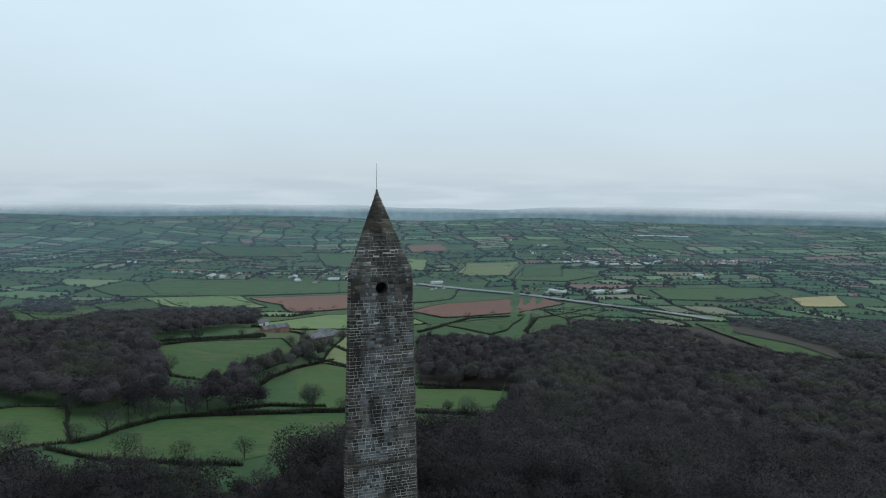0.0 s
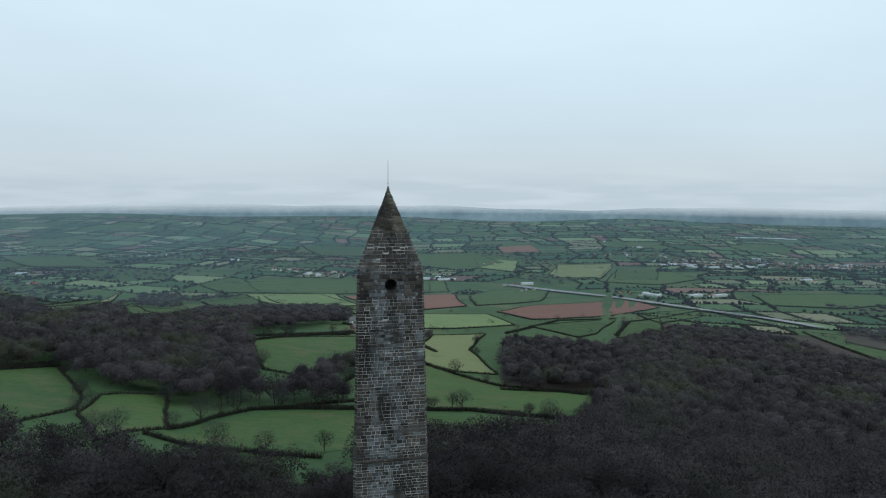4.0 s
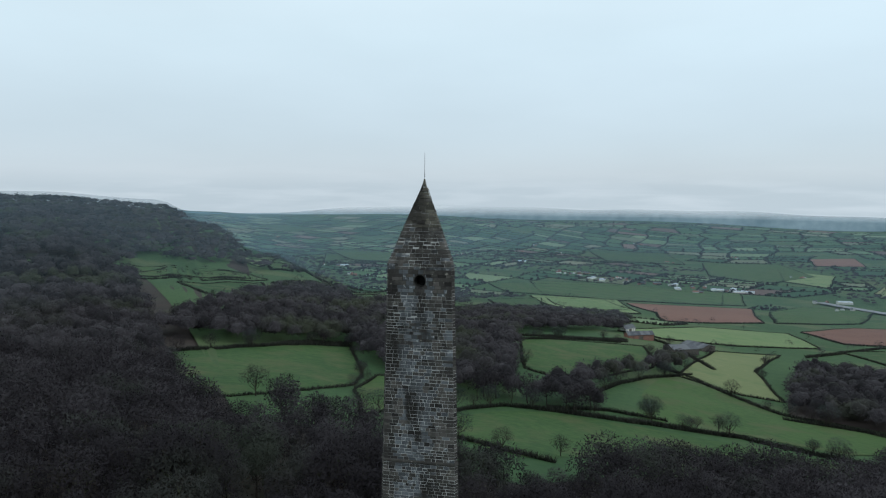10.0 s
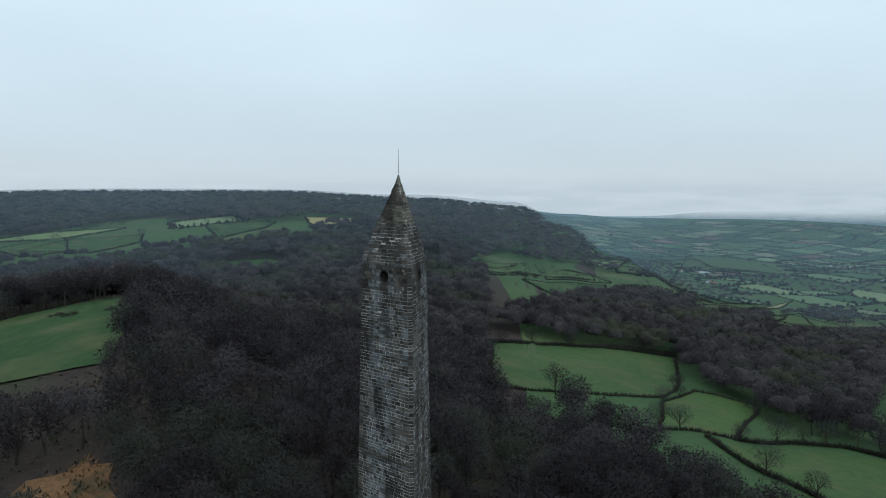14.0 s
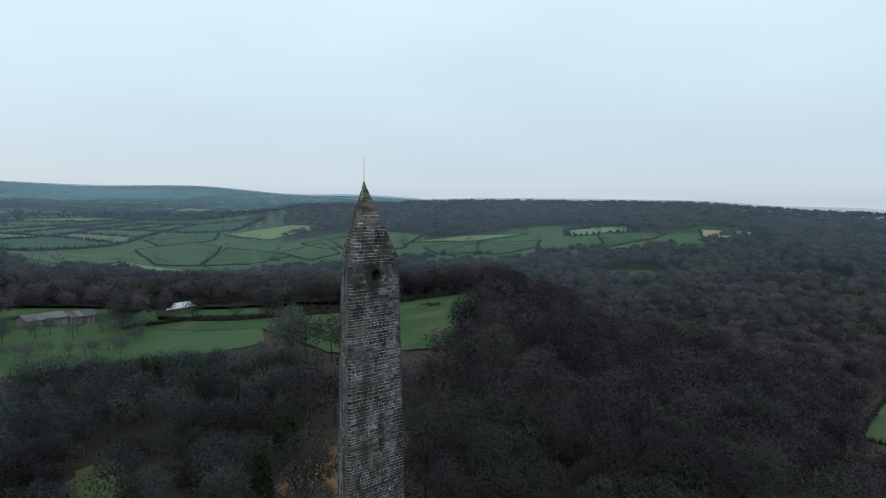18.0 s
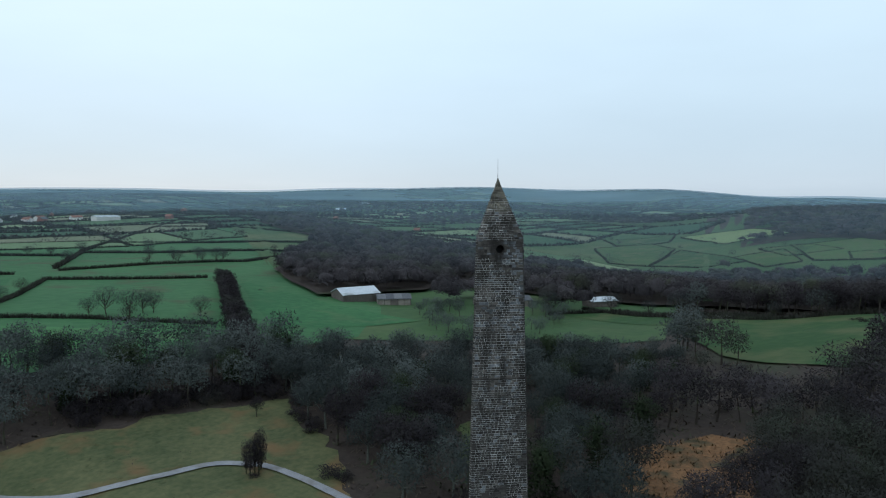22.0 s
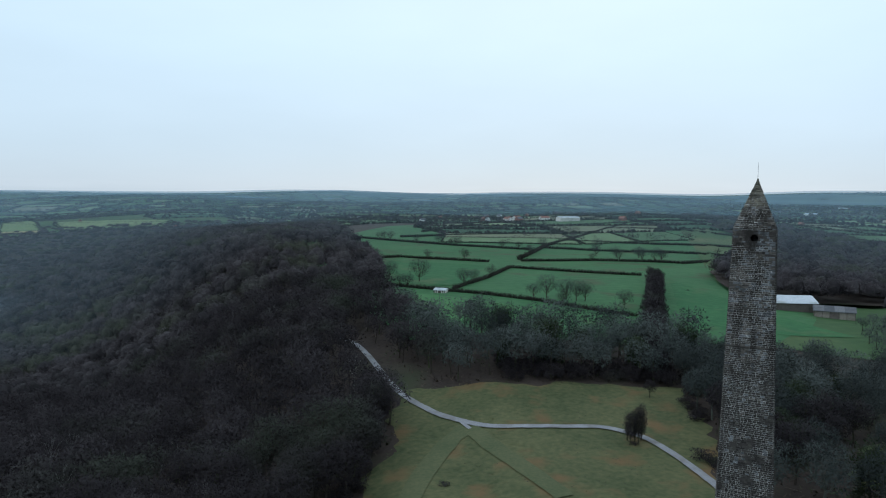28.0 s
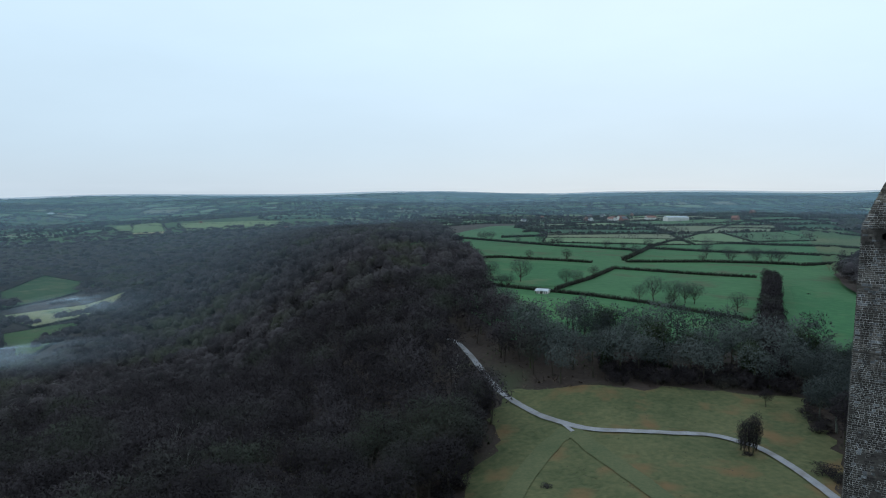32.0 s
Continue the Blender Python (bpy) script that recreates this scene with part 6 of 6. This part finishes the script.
def barn(w, d, h, rise, wall, roof, label, bays=5, sheets=True):
    """A farm shed: posts, boarded sides and a roof of separate sheets."""
    ob = tagged(new("barn"), label, "barn", "farm buildings")
    a, b = gable(w, d, h, rise, over=0.5)
    part("wall", a, M[wall], ob)
    top = part("roof", b, M[roof], ob)
    for i in range(bays + 1):
        for s in (-1, 1):
            part("post", box(bmesh.new(), -w / 2 + w * i / bays, s * (d / 2 + 0.08), h / 2 - 0.4, 0.22, 0.22, h + 0.8), M["boards"], ob)
    if sheets:
        slope = math.hypot(d / 2 + 0.5, rise)
        tilt = math.atan2(rise, d / 2)
        n = max(4, int(w / 3.2))
        for i in range(n):
            for s in (-1, 1):
                bm = bmesh.new()
                wave = [((k - 6) * w / n / 12.2, 0.07 * (k % 2)) for k in range(13)]
                outline = wave + [(x, z - 0.03) for x, z in reversed(wave)]
                ends = [[bm.verts.new((x, e * slope * 0.49, z)) for x, z in outline] for e in (-1, 1)]
                for k in range(26):
                    bm.faces.new((ends[0][k], ends[0][(k + 1) % 26], ends[1][(k + 1) % 26], ends[1][k]))
                for k in range(12):
                    for e in ends:
                        bm.faces.new((e[k], e[k + 1], e[24 - k], e[25 - k]))
                bmesh.ops.recalc_face_normals(bm, faces=bm.faces)
                m = Matrix.Translation((-w / 2 + w * (i + 0.5) / n, s * (d / 4 + 0.12), h + rise / 2 + 0.14)) @ Matrix.Rotation(-s * tilt, 4, "X")
                bmesh.ops.transform(bm, matrix=m, verts=bm.verts)
                part("roof_sheet", bm, M[roof], top)
    part("door", box(bmesh.new(), 0, -d / 2 - 0.02, h * 0.4, min(4.0, w * 0.25), 0.16, h * 0.8), M["boards"], ob)
    return ob


def place_at(ob, x, y, turn, up=0.0):
    ob.matrix_basis = pose(x, y, float(land(x, y)) + up, 0, 0, turn)
    return ob


def place_copy(ob, x, y, turn):
    return copy_thing(ob, pose(x, y, float(land(x, y)) + 0.4, 0, 0, turn))


place_at(barn(18.0, 14.0, 3.6, 2.4, "boards", "sheet", "large farm shed with pale corrugated sheet roof"), -168.0, -215.4, 163.5, 0.3)
place_at(barn(14.8, 9.0, 3.0, 1.6, "stone", "slate", "grey farm outbuilding beside the shed"), -175.7, -197.7, 142.6, 0.3)
place_at(barn(15.2, 9.0, 3.0, 1.6, "stone", "slate", "long dark farm outbuilding among trees"), -207.6, -165.3, 150.4, 0.3)
place_at(barn(9.1, 8.0, 3.0, 1.6, "stone", "slate", "dark farm outbuilding among trees"), -217.3, -156.9, 150.6, 0.3)
place_at(barn(13.6, 8.0, 3.0, 1.4, "boards", "sheet", "low pale-roofed shed at the field edge"), -248.7, -132.9, 154.0, 0.3)
place_at(barn(5.0, 4.0, 1.3, 0.6, "render", "sheet", "small white field barn in a hedge"), -17.1, -244.8, 149.8, 0.3)
place_at(barn(26.0, 9.0, 5.0, 2.6, "brick", "slate", "long red-brick farm barn with slate roof"), -155.8, 608.6, 43.3, 0.3)
place_at(barn(22.1, 18.0, 4.5, 2.2, "boards", "slate", "grey sheet-roofed farmyard shed"), -104.9, 550.4, 43.0, 0.3)
place_at(barn(22.9, 18.0, 4.5, 2.2, "boards", "slate", "grey sheet-roofed farmyard shed"), -103.1, 610.6, -27.5, 0.3)
place_at(barn(16.0, 8.0, 5.0, 3.0, "render", "slate", "white farmhouse with slate roof"), -193.0, 698.6, 65.7, 0.3)
# five pale blocks added to stand in for a bright strip in the vale
place_at(barn(52.0, 34.0, 3.0, 1.2, "render", "panel", "long low pale block standing in for a far bright strip", sheets=False), 1076, 3693, 0, 3)
place_at(barn(52.0, 34.0, 3.0, 1.2, "render", "panel", "long low pale block standing in for a far bright strip", sheets=False), 1140, 3700, 0, 3)
place_at(barn(52.0, 34.0, 3.0, 1.2, "render", "panel", "long low pale block standing in for a far bright strip", sheets=False), 1200, 3693, 0, 3)
place_at(barn(52.0, 34.0, 3.0, 1.2, "render", "panel", "long low pale block standing in for a far bright strip", sheets=False), 1259, 3686, 0, 3)
place_at(barn(52.0, 34.0, 3.0, 1.2, "render", "panel", "long low pale block standing in for a far bright strip", sheets=False), 1307, 3665, 0, 3)

TOWN = "houses of the town"
models = [house(9, 7, 5, 2.6, "render", "slate", "white rendered house with slate roof in the vale", TOWN, windows=False), house(10, 7, 5, 2.8, "brick", "tile", "red brick house with clay tile roof in the vale", TOWN, windows=False),
          house(13, 8, 5, 3, "brick", "slate", "red brick house with slate roof in the vale", TOWN, windows=False), house(16, 8, 5.2, 2.6, "render", "tile", "long white house with tile roof in the vale", TOWN, windows=False),
          house(34, 16, 6, 2.2, "render", "sheet", "pale low works building in the vale", TOWN, chimney=False, windows=False)]
rng = np.random.default_rng(77)


SINGLE, MASS = [], []


def settlement(cx, cy, rx, ry, n, works=0.06):
    for _ in range(n):
        a, q = rng.uniform(0, 2 * math.pi), math.sqrt(rng.uniform())
        x, y = cx + rx * q * math.cos(a), cy + ry * q * math.sin(a)
        k = 4 if rng.uniform() < works else int(rng.integers(4))
        turn = float(rng.choice([0, 90]) + rng.normal(20, 15))
        if len(SINGLE) < 280:
            SINGLE.append(place_copy(models[k], x, y, turn))
        else:
            MASS.append((k, x, y, turn))


settlement(900, 2690, 430, 170, 190, 0.03)
settlement(620, 2540, 190, 50, 26, 0.6)
settlement(500, 2900, 300, 70, 24)
settlement(-600, 2030, 120, 50, 18)
settlement(-810, 2080, 100, 40, 12)
settlement(-330, 2016, 90, 35, 10, 0.3)
settlement(330, 1700, 140, 40, 12, 0.3)
settlement(-250, -1050, 130, 60, 9, 0.0)
settlement(-500, -1900, 220, 120, 14)
for _ in range(34):
    a, r = radians(rng.uniform(56, 136)), rng.uniform(1700, 3600)
    settlement(r * math.cos(a), r * math.sin(a), 50, 30, int(rng.integers(1, 5)), 0.15)
for _ in range(22):
    a, r = radians(rng.uniform(203, 300)), rng.uniform(1000, 3000)
    settlement(r * math.cos(a), r * math.sin(a), 60, 30, int(rng.integers(1, 4)), 0.15)
masses = {}
for k, x, y, turn in MASS:
    place = pose(x, y, float(land(x, y)) + 0.4, 0, 0, turn)
    for c in models[k].children_recursive:
        bm = masses.setdefault(c.data.materials[0].name, (bmesh.new(), c.data.materials[0]))[0]
        copy = c.data.copy()
        copy.transform(place)
        bm.from_mesh(copy)
        bpy.data.meshes.remove(copy)
for bm, material in masses.values():
    me = bpy.data.meshes.new("far_houses")
    bm.to_mesh(me)
    bm.free()
    me.materials.append(material)
    tagged(new("far_houses", me), "scattered far houses among the fields", "houses", kind="stuff")
for ob in models:
    for c in (*ob.children_recursive, ob):
        bpy.data.objects.remove(c)
